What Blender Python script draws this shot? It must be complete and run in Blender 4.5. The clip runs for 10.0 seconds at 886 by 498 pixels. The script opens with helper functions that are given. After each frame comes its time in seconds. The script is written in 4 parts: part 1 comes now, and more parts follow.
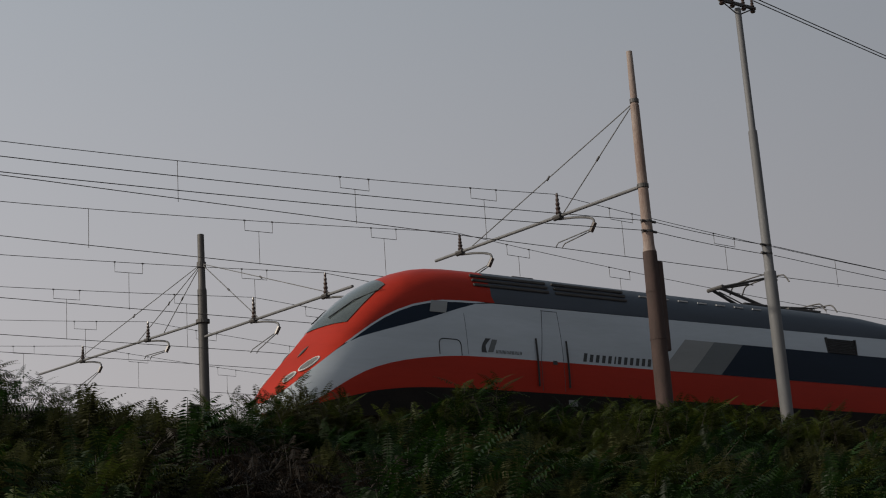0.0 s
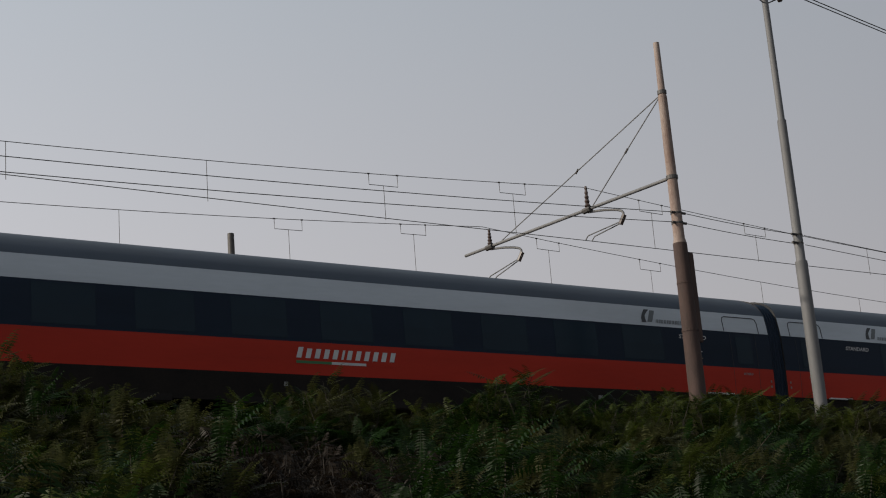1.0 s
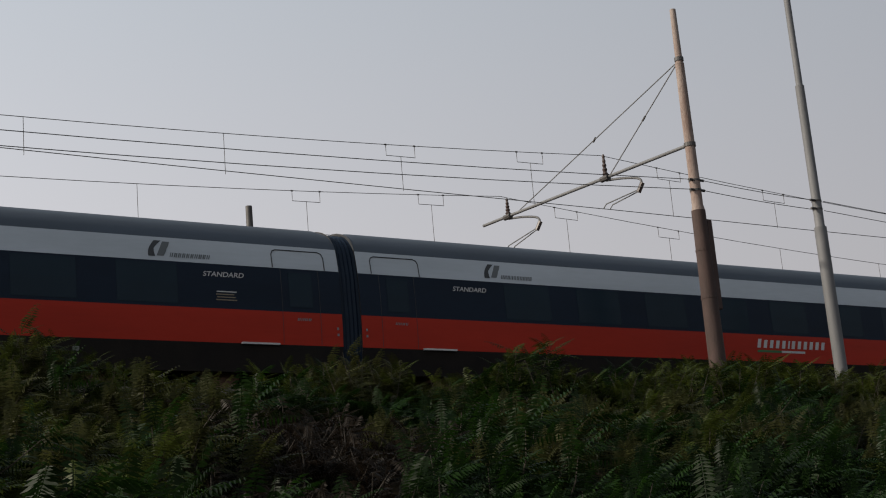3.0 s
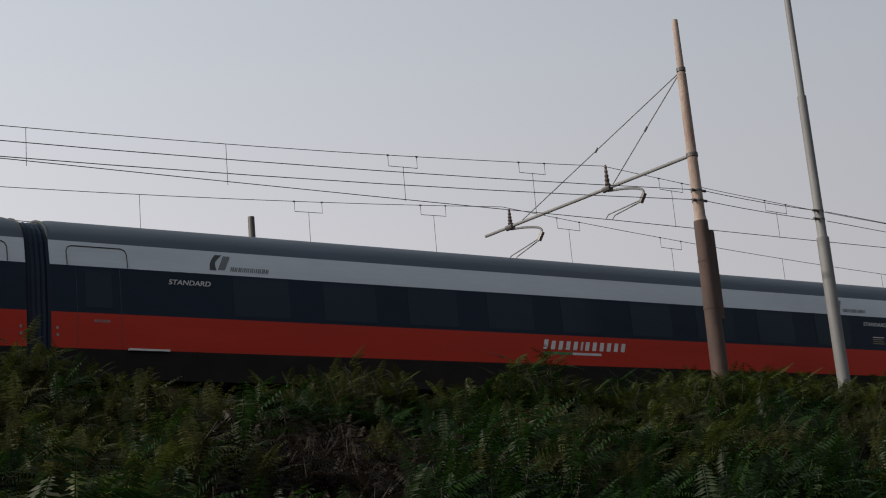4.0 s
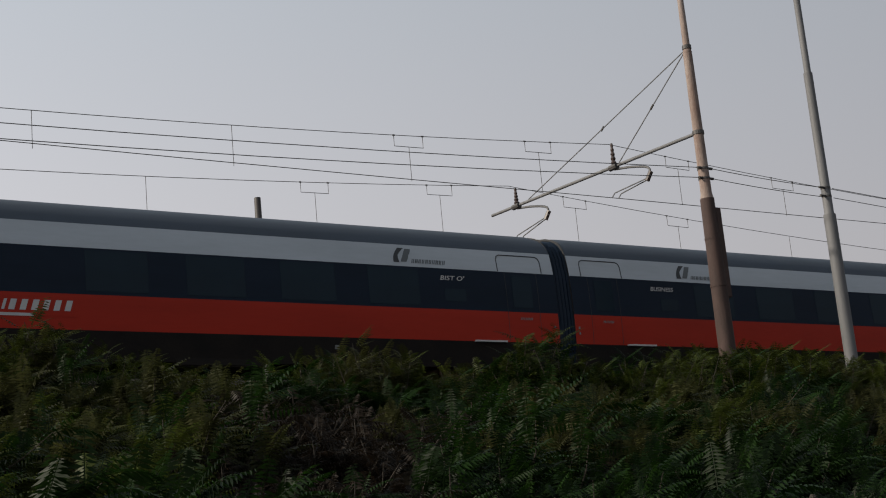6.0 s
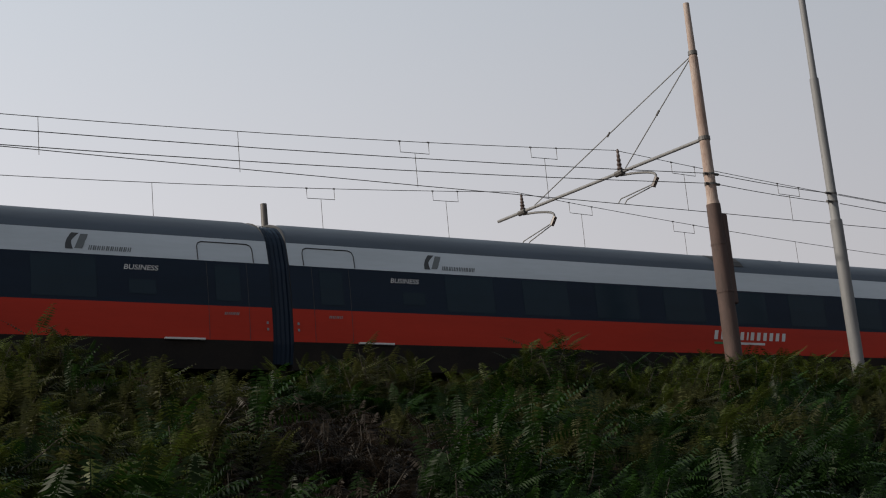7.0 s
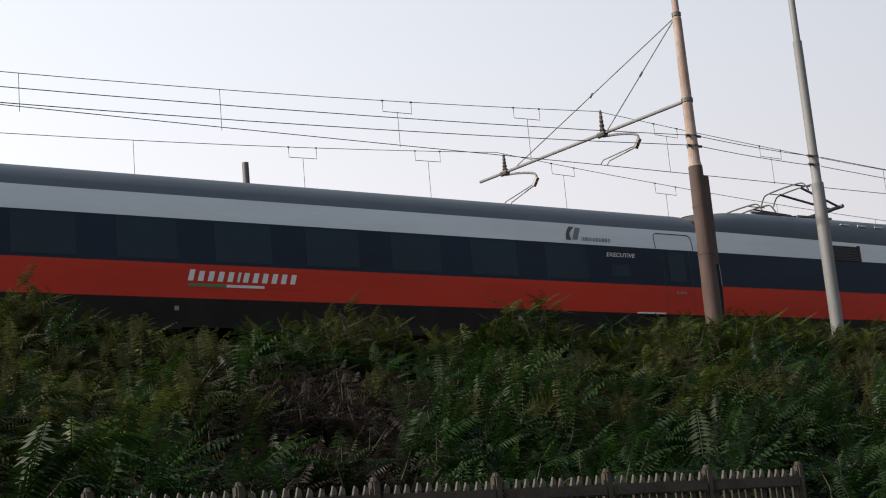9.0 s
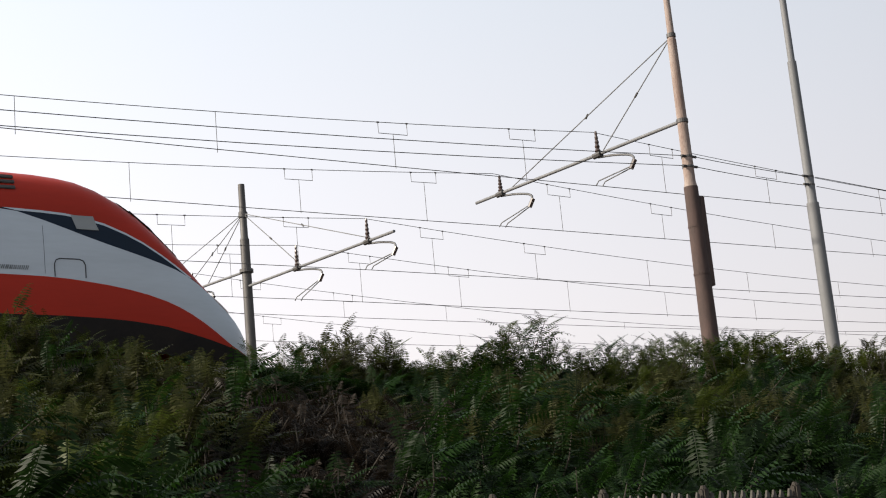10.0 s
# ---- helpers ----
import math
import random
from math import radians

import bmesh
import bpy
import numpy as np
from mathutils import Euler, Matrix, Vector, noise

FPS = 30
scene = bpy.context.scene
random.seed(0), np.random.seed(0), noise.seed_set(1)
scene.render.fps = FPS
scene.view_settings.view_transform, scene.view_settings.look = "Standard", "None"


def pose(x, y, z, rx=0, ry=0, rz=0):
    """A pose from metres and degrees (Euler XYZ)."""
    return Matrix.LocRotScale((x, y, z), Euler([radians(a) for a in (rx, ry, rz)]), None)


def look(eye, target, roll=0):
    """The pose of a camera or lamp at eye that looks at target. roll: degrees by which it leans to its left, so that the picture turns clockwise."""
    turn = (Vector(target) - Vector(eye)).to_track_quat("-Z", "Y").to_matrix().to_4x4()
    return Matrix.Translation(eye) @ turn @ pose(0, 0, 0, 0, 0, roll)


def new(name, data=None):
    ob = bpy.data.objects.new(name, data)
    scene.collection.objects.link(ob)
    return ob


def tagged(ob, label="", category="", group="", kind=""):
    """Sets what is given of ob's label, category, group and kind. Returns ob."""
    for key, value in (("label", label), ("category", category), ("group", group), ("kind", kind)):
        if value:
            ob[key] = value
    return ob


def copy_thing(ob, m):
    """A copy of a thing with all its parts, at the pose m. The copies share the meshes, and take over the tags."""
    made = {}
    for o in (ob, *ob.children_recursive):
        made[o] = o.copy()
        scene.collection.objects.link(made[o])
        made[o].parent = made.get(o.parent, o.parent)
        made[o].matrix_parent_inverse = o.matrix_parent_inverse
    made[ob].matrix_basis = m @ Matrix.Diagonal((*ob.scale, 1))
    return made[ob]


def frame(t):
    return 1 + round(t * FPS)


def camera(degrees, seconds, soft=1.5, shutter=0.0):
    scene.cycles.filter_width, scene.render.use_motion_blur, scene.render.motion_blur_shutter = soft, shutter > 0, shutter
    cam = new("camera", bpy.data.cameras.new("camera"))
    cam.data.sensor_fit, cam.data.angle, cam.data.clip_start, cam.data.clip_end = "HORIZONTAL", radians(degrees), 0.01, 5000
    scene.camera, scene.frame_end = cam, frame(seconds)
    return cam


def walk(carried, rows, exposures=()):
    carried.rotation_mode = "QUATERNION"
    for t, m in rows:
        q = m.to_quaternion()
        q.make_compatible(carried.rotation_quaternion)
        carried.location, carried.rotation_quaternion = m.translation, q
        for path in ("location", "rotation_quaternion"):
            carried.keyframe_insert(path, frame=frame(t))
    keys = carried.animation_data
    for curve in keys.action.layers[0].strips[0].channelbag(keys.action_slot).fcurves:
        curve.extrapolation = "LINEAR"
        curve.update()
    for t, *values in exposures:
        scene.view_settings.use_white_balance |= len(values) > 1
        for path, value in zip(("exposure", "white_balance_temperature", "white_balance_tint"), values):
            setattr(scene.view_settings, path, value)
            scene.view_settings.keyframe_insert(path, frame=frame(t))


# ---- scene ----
cam = camera(31.28, 10.0, soft=1.1)
EYE = 1.6
RAIL = 7.25
TRACK_Y = 31.2
TURNS = [  # seconds, yaw, pitch, roll in degrees
    (0.0, -35.507, 15.057, 3.719), (0.5, -34.644, 14.632, 4.148), (1.0, -34.220, 14.974, 4.356),
    (1.5, -33.777, 14.215, 4.633), (2.0, -33.550, 14.839, 4.493), (2.5, -33.550, 14.342, 4.690),
    (2.7, -33.488, 13.974, 4.778), (3.8, -33.335, 13.998, 4.858), (4.0, -33.325, 14.349, 4.849),
    (4.5, -33.574, 15.098, 4.710), (5.0, -33.314, 14.912, 5.000), (5.5, -32.804, 13.975, 5.050),
    (5.7, -32.916, 13.589, 5.065), (6.8, -33.069, 14.001, 5.331), (7.0, -32.774, 13.878, 5.165),
    (7.5, -33.120, 13.464, 5.332), (8.0, -33.371, 12.880, 4.852), (8.5, -33.679, 12.076, 4.238),
    (9.0, -33.508, 12.369, 4.932), (9.5, -33.596, 12.415, 5.307), (10.0, -33.606, 13.129, 5.154),
]
EXPOSURES = [(0.0, -0.4), (0.5, -0.05), (1.0, -0.06), (2.5, 0.04), (4.0, 0.2), (4.5, 0.16), (5.0, 0.03), (5.5, 0.02), (7.0, 0.25), (7.5, 0.3), (8.0, 0.46), (8.5, 0.67), (9.0, 0.82), (9.5, 0.88), (10.0, 0.88)]
walk(cam, [(t, pose(0, 0, EYE, 90 + pitch, roll, yaw)) for t, yaw, pitch, roll in TURNS], EXPOSURES)

# ---- sky and sun ----
SUN_AZ, SUN_EL = radians(-72), radians(30)   # azimuth from +y towards +x
world = bpy.data.worlds.new("hazy_sky")
scene.world = world
world.use_nodes = True
wn, wl = world.node_tree.nodes, world.node_tree.links
wn.clear()
sky = wn.new("ShaderNodeTexSky")
sky.sky_type = "NISHITA"
sky.sun_disc = False
sky.sun_elevation, sky.sun_rotation = SUN_EL, SUN_AZ
sky.altitude, sky.air_density, sky.dust_density, sky.ozone_density = 50, 1.0, 6.0, 1.0
# haze: brighter towards the horizon and towards the sun
to_sun = Vector((math.sin(SUN_AZ) * math.cos(SUN_EL), math.cos(SUN_AZ) * math.cos(SUN_EL), math.sin(SUN_EL)))
way = wn.new("ShaderNodeTexCoord")
split = wn.new("ShaderNodeSeparateXYZ")
wl.new(way.outputs["Generated"], split.inputs["Vector"])
rise = wn.new("ShaderNodeMapRange")
rise.inputs["From Min"].default_value, rise.inputs["From Max"].default_value = 0.0, 1.0
rise.inputs["To Min"].default_value, rise.inputs["To Max"].default_value = 1.28, 0.42
wl.new(split.outputs["Z"], rise.inputs["Value"])
facing = wn.new("ShaderNodeVectorMath")
facing.operation = "DOT_PRODUCT"
facing.inputs[1].default_value = to_sun
wl.new(way.outputs["Generated"], facing.inputs[0])
glow = wn.new("ShaderNodeMapRange")
glow.inputs["From Min"].default_value, glow.inputs["From Max"].default_value = -1.0, 1.0
glow.inputs["To Min"].default_value, glow.inputs["To Max"].default_value = 0.2, 1.8
wl.new(facing.outputs["Value"], glow.inputs["Value"])
amount = wn.new("ShaderNodeMath")
amount.operation = "MULTIPLY"
wl.new(rise.outputs["Result"], amount.inputs[0])
wl.new(glow.outputs["Result"], amount.inputs[1])
tone = wn.new("ShaderNodeVectorMath")
tone.operation = "SCALE"
tint = wn.new("ShaderNodeMix")
tint.data_type = "RGBA"
tint.inputs["A"].default_value, tint.inputs["B"].default_value = (6.6, 5.95, 5.85, 1), (5.15, 6.0, 6.65, 1)
lift = wn.new("ShaderNodeMapRange")
lift.inputs["From Min"].default_value, lift.inputs["From Max"].default_value = 0.1, 0.6
wl.new(split.outputs["Z"], lift.inputs["Value"])
wl.new(lift.outputs["Result"], tint.inputs["Factor"])
wl.new(tint.outputs["Result"], tone.inputs[0])
wl.new(amount.outputs[0], tone.inputs["Scale"])
haze = wn.new("ShaderNodeMix")
haze.data_type = "RGBA"
haze.inputs["Factor"].default_value = 0.75
bg = wn.new("ShaderNodeBackground")
bg.inputs["Strength"].default_value = 0.1
wout = wn.new("ShaderNodeOutputWorld")
wl.new(sky.outputs["Color"], haze.inputs["A"])
wl.new(tone.outputs["Vector"], haze.inputs["B"])
wl.new(haze.outputs["Result"], bg.inputs["Color"])
wl.new(bg.outputs["Background"], wout.inputs["Surface"])

sun_data = bpy.data.lights.new("sun", "SUN")
sun_data.energy, sun_data.angle, sun_data.color = 4.2, radians(2.0), (1.0, 0.9, 0.76)
sun = new("sun", sun_data)
sun.matrix_world = look(to_sun * 200, (0, 0, 0))


# ---- materials ----
def material(name, colour, rough=0.5, metal=0.0, dark=None, scale=3.0, fine=40.0, bump=0.0, coat=0.0, per_piece=0.0, stretch=(1, 1, 1), amount=0.6, spec=0.5):
    """A surface with broad stains and fine grain between its colour and a darker one."""
    m = bpy.data.materials.new(name)
    m.use_nodes = True
    n, l = m.node_tree.nodes, m.node_tree.links
    b = n["Principled BSDF"]
    b.inputs["Roughness"].default_value, b.inputs["Metallic"].default_value = rough, metal
    b.inputs["Coat Weight"].default_value = coat
    b.inputs["Specular IOR Level"].default_value = spec
    dark = dark or [c * 0.72 for c in colour]
    co = n.new("ShaderNodeTexCoord")
    mp = n.new("ShaderNodeMapping")
    mp.inputs["Scale"].default_value = stretch
    l.new(co.outputs["Object"], mp.inputs["Vector"])
    big, small = n.new("ShaderNodeTexNoise"), n.new("ShaderNodeTexNoise")
    big.inputs["Scale"].default_value, big.inputs["Detail"].default_value = scale, 5
    small.inputs["Scale"].default_value, small.inputs["Detail"].default_value = fine, 3
    l.new(mp.outputs["Vector"], big.inputs["Vector"])
    l.new(mp.outputs["Vector"], small.inputs["Vector"])
    add = n.new("ShaderNodeMath")
    add.operation = "MULTIPLY_ADD"
    add.inputs[1].default_value = 0.4
    l.new(small.outputs["Fac"], add.inputs[0])
    l.new(big.outputs["Fac"], add.inputs[2])
    ramp = n.new("ShaderNodeMapRange")
    ramp.inputs["From Min"].default_value, ramp.inputs["From Max"].default_value = 0.45, 0.95
    ramp.inputs["To Max"].default_value = amount
    l.new(add.outputs[0], ramp.inputs["Value"])
    mix = n.new("ShaderNodeMix")
    mix.data_type = "RGBA"
    mix.inputs["A"].default_value, mix.inputs["B"].default_value = (*colour, 1), (*dark, 1)
    l.new(ramp.outputs["Result"], mix.inputs["Factor"])
    out = mix.outputs["Result"]
    if per_piece:
        geo = n.new("ShaderNodeNewGeometry")
        hue = n.new("ShaderNodeHueSaturation")
        rng = n.new("ShaderNodeMapRange")
        rng.inputs["To Min"].default_value, rng.inputs["To Max"].default_value = 1 - per_piece, 1 + per_piece
        l.new(geo.outputs["Random Per Island"], rng.inputs["Value"])
        l.new(rng.outputs["Result"], hue.inputs["Value"])
        l.new(out, hue.inputs["Color"])
        out = hue.outputs["Color"]
    l.new(out, b.inputs["Base Color"])
    if bump:
        bp = n.new("ShaderNodeBump")
        bp.inputs["Strength"].default_value, bp.inputs["Distance"].default_value = bump, 0.02
        l.new(small.outputs["Fac"], bp.inputs["Height"])
        l.new(bp.outputs["Normal"], b.inputs["Normal"])
    return m


def leaf_material(name, colour, dark):
    m = material(name, colour, 0.45, dark=dark, scale=0.9, fine=9, per_piece=0.62, amount=0.8, spec=0.11)
    n, l = m.node_tree.nodes, m.node_tree.links
    b, o = n["Principled BSDF"], n["Material Output"]
    tr = n.new("ShaderNodeBsdfTranslucent")
    mx = n.new("ShaderNodeMixShader")
    mx.inputs[0].default_value = 0.36
    l.new(b.inputs["Base Color"].links[0].from_socket, tr.inputs["Color"])
    l.new(b.outputs["BSDF"], mx.inputs[1])
    l.new(tr.outputs["BSDF"], mx.inputs[2])
    l.new(mx.outputs["Shader"], o.inputs["Surface"])
    return m


STREAK = (0.35, 1, 2.2)
WHITE = material("pale_grey_paint", (0.395, 0.435, 0.475), 0.4, dark=(0.29, 0.32, 0.345), scale=0.7, fine=6, spec=0.35, stretch=STREAK)
RED = material("signal_red_paint", (0.33, 0.024, 0.012), 0.45, dark=(0.22, 0.017, 0.009), scale=0.7, fine=7, spec=0.12, stretch=STREAK)
BLUE = material("dark_blue_grey_paint", (0.009, 0.017, 0.031), 0.45, dark=(0.006, 0.011, 0.019), scale=0.8, fine=8, spec=0.1, stretch=STREAK)
ROOF = material("blue_grey_roof_paint", (0.040, 0.054, 0.076), 0.65, dark=(0.026, 0.034, 0.045), scale=0.9, fine=9, stretch=STREAK)
MIDGREY = material("mid_grey_paint", (0.20, 0.21, 0.21), 0.4, dark=(0.15, 0.155, 0.155), scale=0.7, fine=7, stretch=STREAK)
DEEPGREY = material("deep_grey_paint", (0.09, 0.10, 0.105), 0.4, dark=(0.06, 0.07, 0.075), scale=0.7, fine=7, stretch=STREAK)
SKIRT = material("dirty_black_underframe", (0.012, 0.0115, 0.0115), 0.85, dark=(0.024, 0.020, 0.017), scale=1.4, fine=14, bump=0.3, spec=0.08)
RUBBER = material("black_rubber", (0.012, 0.012, 0.013), 0.7, scale=4, fine=30)
PANE = material("tinted_window_glass", (0.011, 0.023, 0.034), 0.22, dark=(0.008, 0.016, 0.024), scale=0.5, fine=3, spec=0.1)
WINDSCREEN = material("pale_reflecting_windscreen", (0.055, 0.065, 0.06), 0.08, dark=(0.02, 0.024, 0.022), scale=1.5, fine=12, spec=0.6, coat=0.5)
LINE = material("dark_line_paint", (0.02, 0.022, 0.025), 0.5, scale=4, fine=30)
PLATE = material("dirty_grey_plate", (0.16, 0.17, 0.17), 0.7, scale=6, fine=40)
MARK = material("pale_lettering", (0.43, 0.43, 0.43), 0.5, scale=6, fine=40)
NOTICE = material("faded_notice_print", (0.16, 0.13, 0.09), 0.6, scale=6, fine=40)
GREENP = material("green_stripe_paint", (0.02, 0.12, 0.04), 0.5, scale=6, fine=40)
STEEL = material("galvanised_steel", (0.137, 0.137, 0.141), 0.7, 0.15, dark=(0.07, 0.073, 0.076), scale=1.2, fine=20, bump=0.1, stretch=(3, 3, 0.6))
DARKSTEEL = material("weathered_dark_steel", (0.07, 0.066, 0.064), 0.6, 0.4, dark=(0.035, 0.033, 0.032), scale=3, fine=25, bump=0.15)
RUSTPOLE = material("worn_concrete_coloured_paint", (0.26, 0.215, 0.19), 0.85, dark=(0.13, 0.08, 0.062), scale=1.6, fine=14, bump=0.4, stretch=(2.5, 2.5, 0.7), amount=1.0)
RUST = material("rusty_brown_steel", (0.056, 0.032, 0.027), 0.85, dark=(0.03, 0.018, 0.015), scale=2.5, fine=20, bump=0.4, stretch=(2, 2, 0.6), amount=1.0)
WIRE = material("oxidised_copper_wire", (0.06, 0.056, 0.054), 0.7, 0.2, scale=2, fine=10)
CERAMIC = material("brown_glazed_insulator", (0.05, 0.033, 0.028), 0.3, scale=4, fine=30)
GLASS_LAMP = material("headlight_glass", (0.16, 0.15, 0.14), 0.08, 0.2, scale=8, fine=40)
CHROME = material("pale_lamp_bezel", (0.65, 0.64, 0.62), 0.3, 0.2, scale=8, fine=40)
FENCE = material("weathered_brown_concrete", (0.040, 0.033, 0.024), 0.95, dark=(0.015, 0.012, 0.009), scale=4, fine=35, bump=0.5, amount=1.0)
# lighter than FENCE: sky light on the picket heads, put into the colour
TIP = material("skylit_picket_end", (0.062, 0.056, 0.048), 0.9, dark=(0.03, 0.026, 0.022), scale=6, fine=40, bump=0.4)
SOIL = material("leaf_litter_soil", (0.020, 0.016, 0.010), 1.0, dark=(0.010, 0.008, 0.006), spec=0.02, scale=1.5, fine=18, bump=0.8, amount=1.0)
BALLAST = material("grey_ballast", (0.10, 0.085, 0.07), 0.95, dark=(0.045, 0.038, 0.032), scale=3, fine=22, bump=1.0, amount=1.0)
RAILSTEEL = material("rusty_rail", (0.12, 0.075, 0.055), 0.5, 0.6, scale=4, fine=30)
BARK = material("grey_brown_bark", (0.045, 0.036, 0.026), 0.9, dark=(0.022, 0.018, 0.013), scale=6, fine=40, bump=0.5, amount=1.0)
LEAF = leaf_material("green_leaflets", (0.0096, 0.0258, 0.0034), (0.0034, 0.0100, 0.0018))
# grey-green, darkened to hold the shade of the lowest shrubs near the fence
LEAF_SHADED = leaf_material("shaded_grey_green_leaflets", (0.0098, 0.0222, 0.0048), (0.0040, 0.0106, 0.0024))
# yellower leaves, also lightened: sunlight on the back rows is in this colour
LEAF_LIGHT = leaf_material("sunlit_yellow_green_leaflets", (0.0380, 0.0495, 0.0085), (0.0145, 0.0230, 0.0042))
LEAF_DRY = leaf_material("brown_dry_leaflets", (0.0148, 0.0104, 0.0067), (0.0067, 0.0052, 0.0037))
# olive leaves, lightened to carry the sun on upper slope and crest
LEAF_SUNLIT_OLIVE = leaf_material("sunlit_olive_leaflets", (0.0415, 0.0430, 0.0135), (0.0155, 0.0198, 0.0060))


# ---- mesh helpers ----
class Geo:
    """Collects vertices and faces of one mesh."""

    def __init__(self):
        self.v, self.f = [], []

    def box(self, x0, x1, y0, y1, z0, z1, bevel=0.0):
        if bevel <= 0:
            n = len(self.v)
            self.v += [(x, y, z) for z in (z0, z1) for y in (y0, y1) for x in (x0, x1)]
            self.f += [[n + i for i in q] for q in ((0, 2, 3, 1), (4, 5, 7, 6), (0, 1, 5, 4), (2, 6, 7, 3), (0, 4, 6, 2), (1, 3, 7, 5))]
            return self
        bm = bmesh.new()
        bmesh.ops.create_cube(bm, size=1, matrix=Matrix.LocRotScale(((x0 + x1) / 2, (y0 + y1) / 2, (z0 + z1) / 2), None, (x1 - x0, y1 - y0, z1 - z0)))
        bmesh.ops.bevel(bm, geom=bm.edges[:], offset=bevel, segments=2, affect="EDGES")
        n = len(self.v)
        bm.verts.index_update()
        self.v += [tuple(v.co) for v in bm.verts]
        self.f += [[n + v.index for v in f.verts] for f in bm.faces]
        bm.free()
        return self

    def grid(self, rows, close=False):
        """rows: equal lists of points; joins neighbouring rows by quads."""
        n, k = len(self.v), len(rows[0])
        for r in rows:
            self.v += [tuple(p) for p in r]
        for i in range(len(rows) - 1):
            for j in range(k if close else k - 1):
                a, b = n + i * k + j, n + i * k + (j + 1) % k
                self.f.append([a, b, b + k, a + k])
        return self

    def tube(self, points, radius, sides=8, caps=True):
        points = [Vector(p) for p in points]
        radii = radius if isinstance(radius, (list, tuple)) else [radius] * len(points)
        rows, side = [], None
        for i, p in enumerate(points):
            d = (points[min(i + 1, len(points) - 1)] - points[max(i - 1, 0)]).normalized()
            if side is None:
                side = d.orthogonal().normalized()
            side = (side - d * side.dot(d)).normalized()
            up = d.cross(side)
            rows.append([p + (side * math.cos(a) + up * math.sin(a)) * radii[i] for a in [2 * math.pi * s / sides for s in range(sides)]])
        n = len(self.v)
        self.grid(rows, True)
        if caps:
            self.f.append([n + s for s in range(sides)][::-1])
            self.f.append([n + (len(points) - 1) * sides + s for s in range(sides)])
        return self

    def make(self, name, mat, parent=None, smooth=False, label=""):
        me = bpy.data.meshes.new(name)
        me.from_pydata(self.v, [], self.f)
        me.materials.append(mat)
        if smooth:
            me.polygons.foreach_set("use_smooth", [True] * len(me.polygons))
            me.set_sharp_from_angle(angle=radians(50))
        me.update()
        ob = new(name, me)
        ob.parent = parent
        return tagged(ob, label)


def lerp(table, x):
    """Piecewise linear look-up in rows of (x, value)."""
    return float(np.interp(x, [r[0] for r in table], [r[1] for r in table]))


def arc(points, steps=5):
    """A smooth curve through points (Catmull-Rom)."""
    p = [Vector(q) for q in points]
    p = [2 * p[0] - p[1]] + p + [2 * p[-1] - p[-2]]
    out = []
    for i in range(1, len(p) - 2):
        for s in range(steps):
            t = s / steps
            out.append(0.5 * (2 * p[i] + (p[i + 1] - p[i - 1]) * t + (2 * p[i - 1] - 5 * p[i] + 4 * p[i + 1] - p[i + 2]) * t * t + (3 * p[i] - p[i - 1] - 3 * p[i + 1] + p[i + 2]) * t ** 3))
    return out + [p[-2]]


# ---- ground ----
GROUND = [(-3000, -0.3), (-30, -0.1), (4, 0.0), (9.5, 0.7), (12.4, 1.45), (13.6, 1.5), (15.5, 2.0), (20, 3.7), (25.6, 5.6), (27.4, 6.35), (28.8, 6.85), (56, 6.85), (60, 6.6), (72, 0.3), (120, 0), (3000, -0.5)]


def ground_height(y):
    return lerp(GROUND, y)


def make_ground():
    g = Geo()
    ys = sorted({r[0] for r in GROUND} | {12.4 + 0.55 * i for i in range(28)})
    xs = [-3000, -600, -120] + [-30 + 2.0 * i for i in range(56)] + [140, 600, 3000]
    rows = []
    for y in ys:
        row = []
        for x in xs:
            rough = 0.16 if 13.6 < y < 27 else 0.03
            row.append((x, y, ground_height(y) + rough * noise.noise((x * 0.45, y * 0.45, 0.3))))
        rows.append(row)
    tagged(g.grid(rows).make("ground", SOIL, smooth=True), "dark leaf-covered earth embankment under the shrubs", "ground", kind="structure")
    b = Geo()
    b.grid([[(x, y, z) for x in (-400, -100, 0, 30, 60, 120, 500)] for y, z in ((28.9, 6.86), (29.5, 7.1), (54.8, 7.1), (55.4, 6.86))])
    tagged(b.make("ballast", BALLAST), "grey crushed stone ballast under the tracks", "ballast", kind="structure")


def make_tracks():
    for y in TRACKS:
        rail_pair = tagged(new("railway_track"), "rusty steel railway track on grey ballast", "railway track", "railway tracks")
        rail_pair.location = (0, y, RAIL)
        for side in (-0.7475, 0.7475):
            r = Geo()
            for dy0, dy1, z0, z1 in ((-0.075, 0.075, -0.16, -0.145), (-0.009, 0.009, -0.145, -0.04), (-0.036, 0.036, -0.04, 0)):
                r.box(-300, 420, side + dy0, side + dy1, z0, z1)
            r.make("rail", RAILSTEEL, rail_pair)
        s = Geo()
        for i in range(150):
            s.box(-20 + i * 0.6, -19.74 + i * 0.6, -1.2, 1.2, -0.3, -0.162)
        tagged(s.make("sleepers", FENCE, rail_pair), kind="stuff")


TRACKS = [31.2, 35.0, 39.7, 44.0, 51.5]
make_ground()
make_tracks()


# ---- the train ----
PROFILE = [(0.28, 1.27), (0.88, 1.40), (1.25, 1.425), (1.61, 1.43), (2.1, 1.43), (2.59, 1.405), (2.85, 1.37), (3.12, 1.32), (3.30, 1.245), (3.46, 1.12), (3.58, 0.97), (3.69, 0.75), (3.76, 0.50), (3.80, 0.20), (3.805, 0.0)]


def half_width(z):
    return lerp(PROFILE, z)


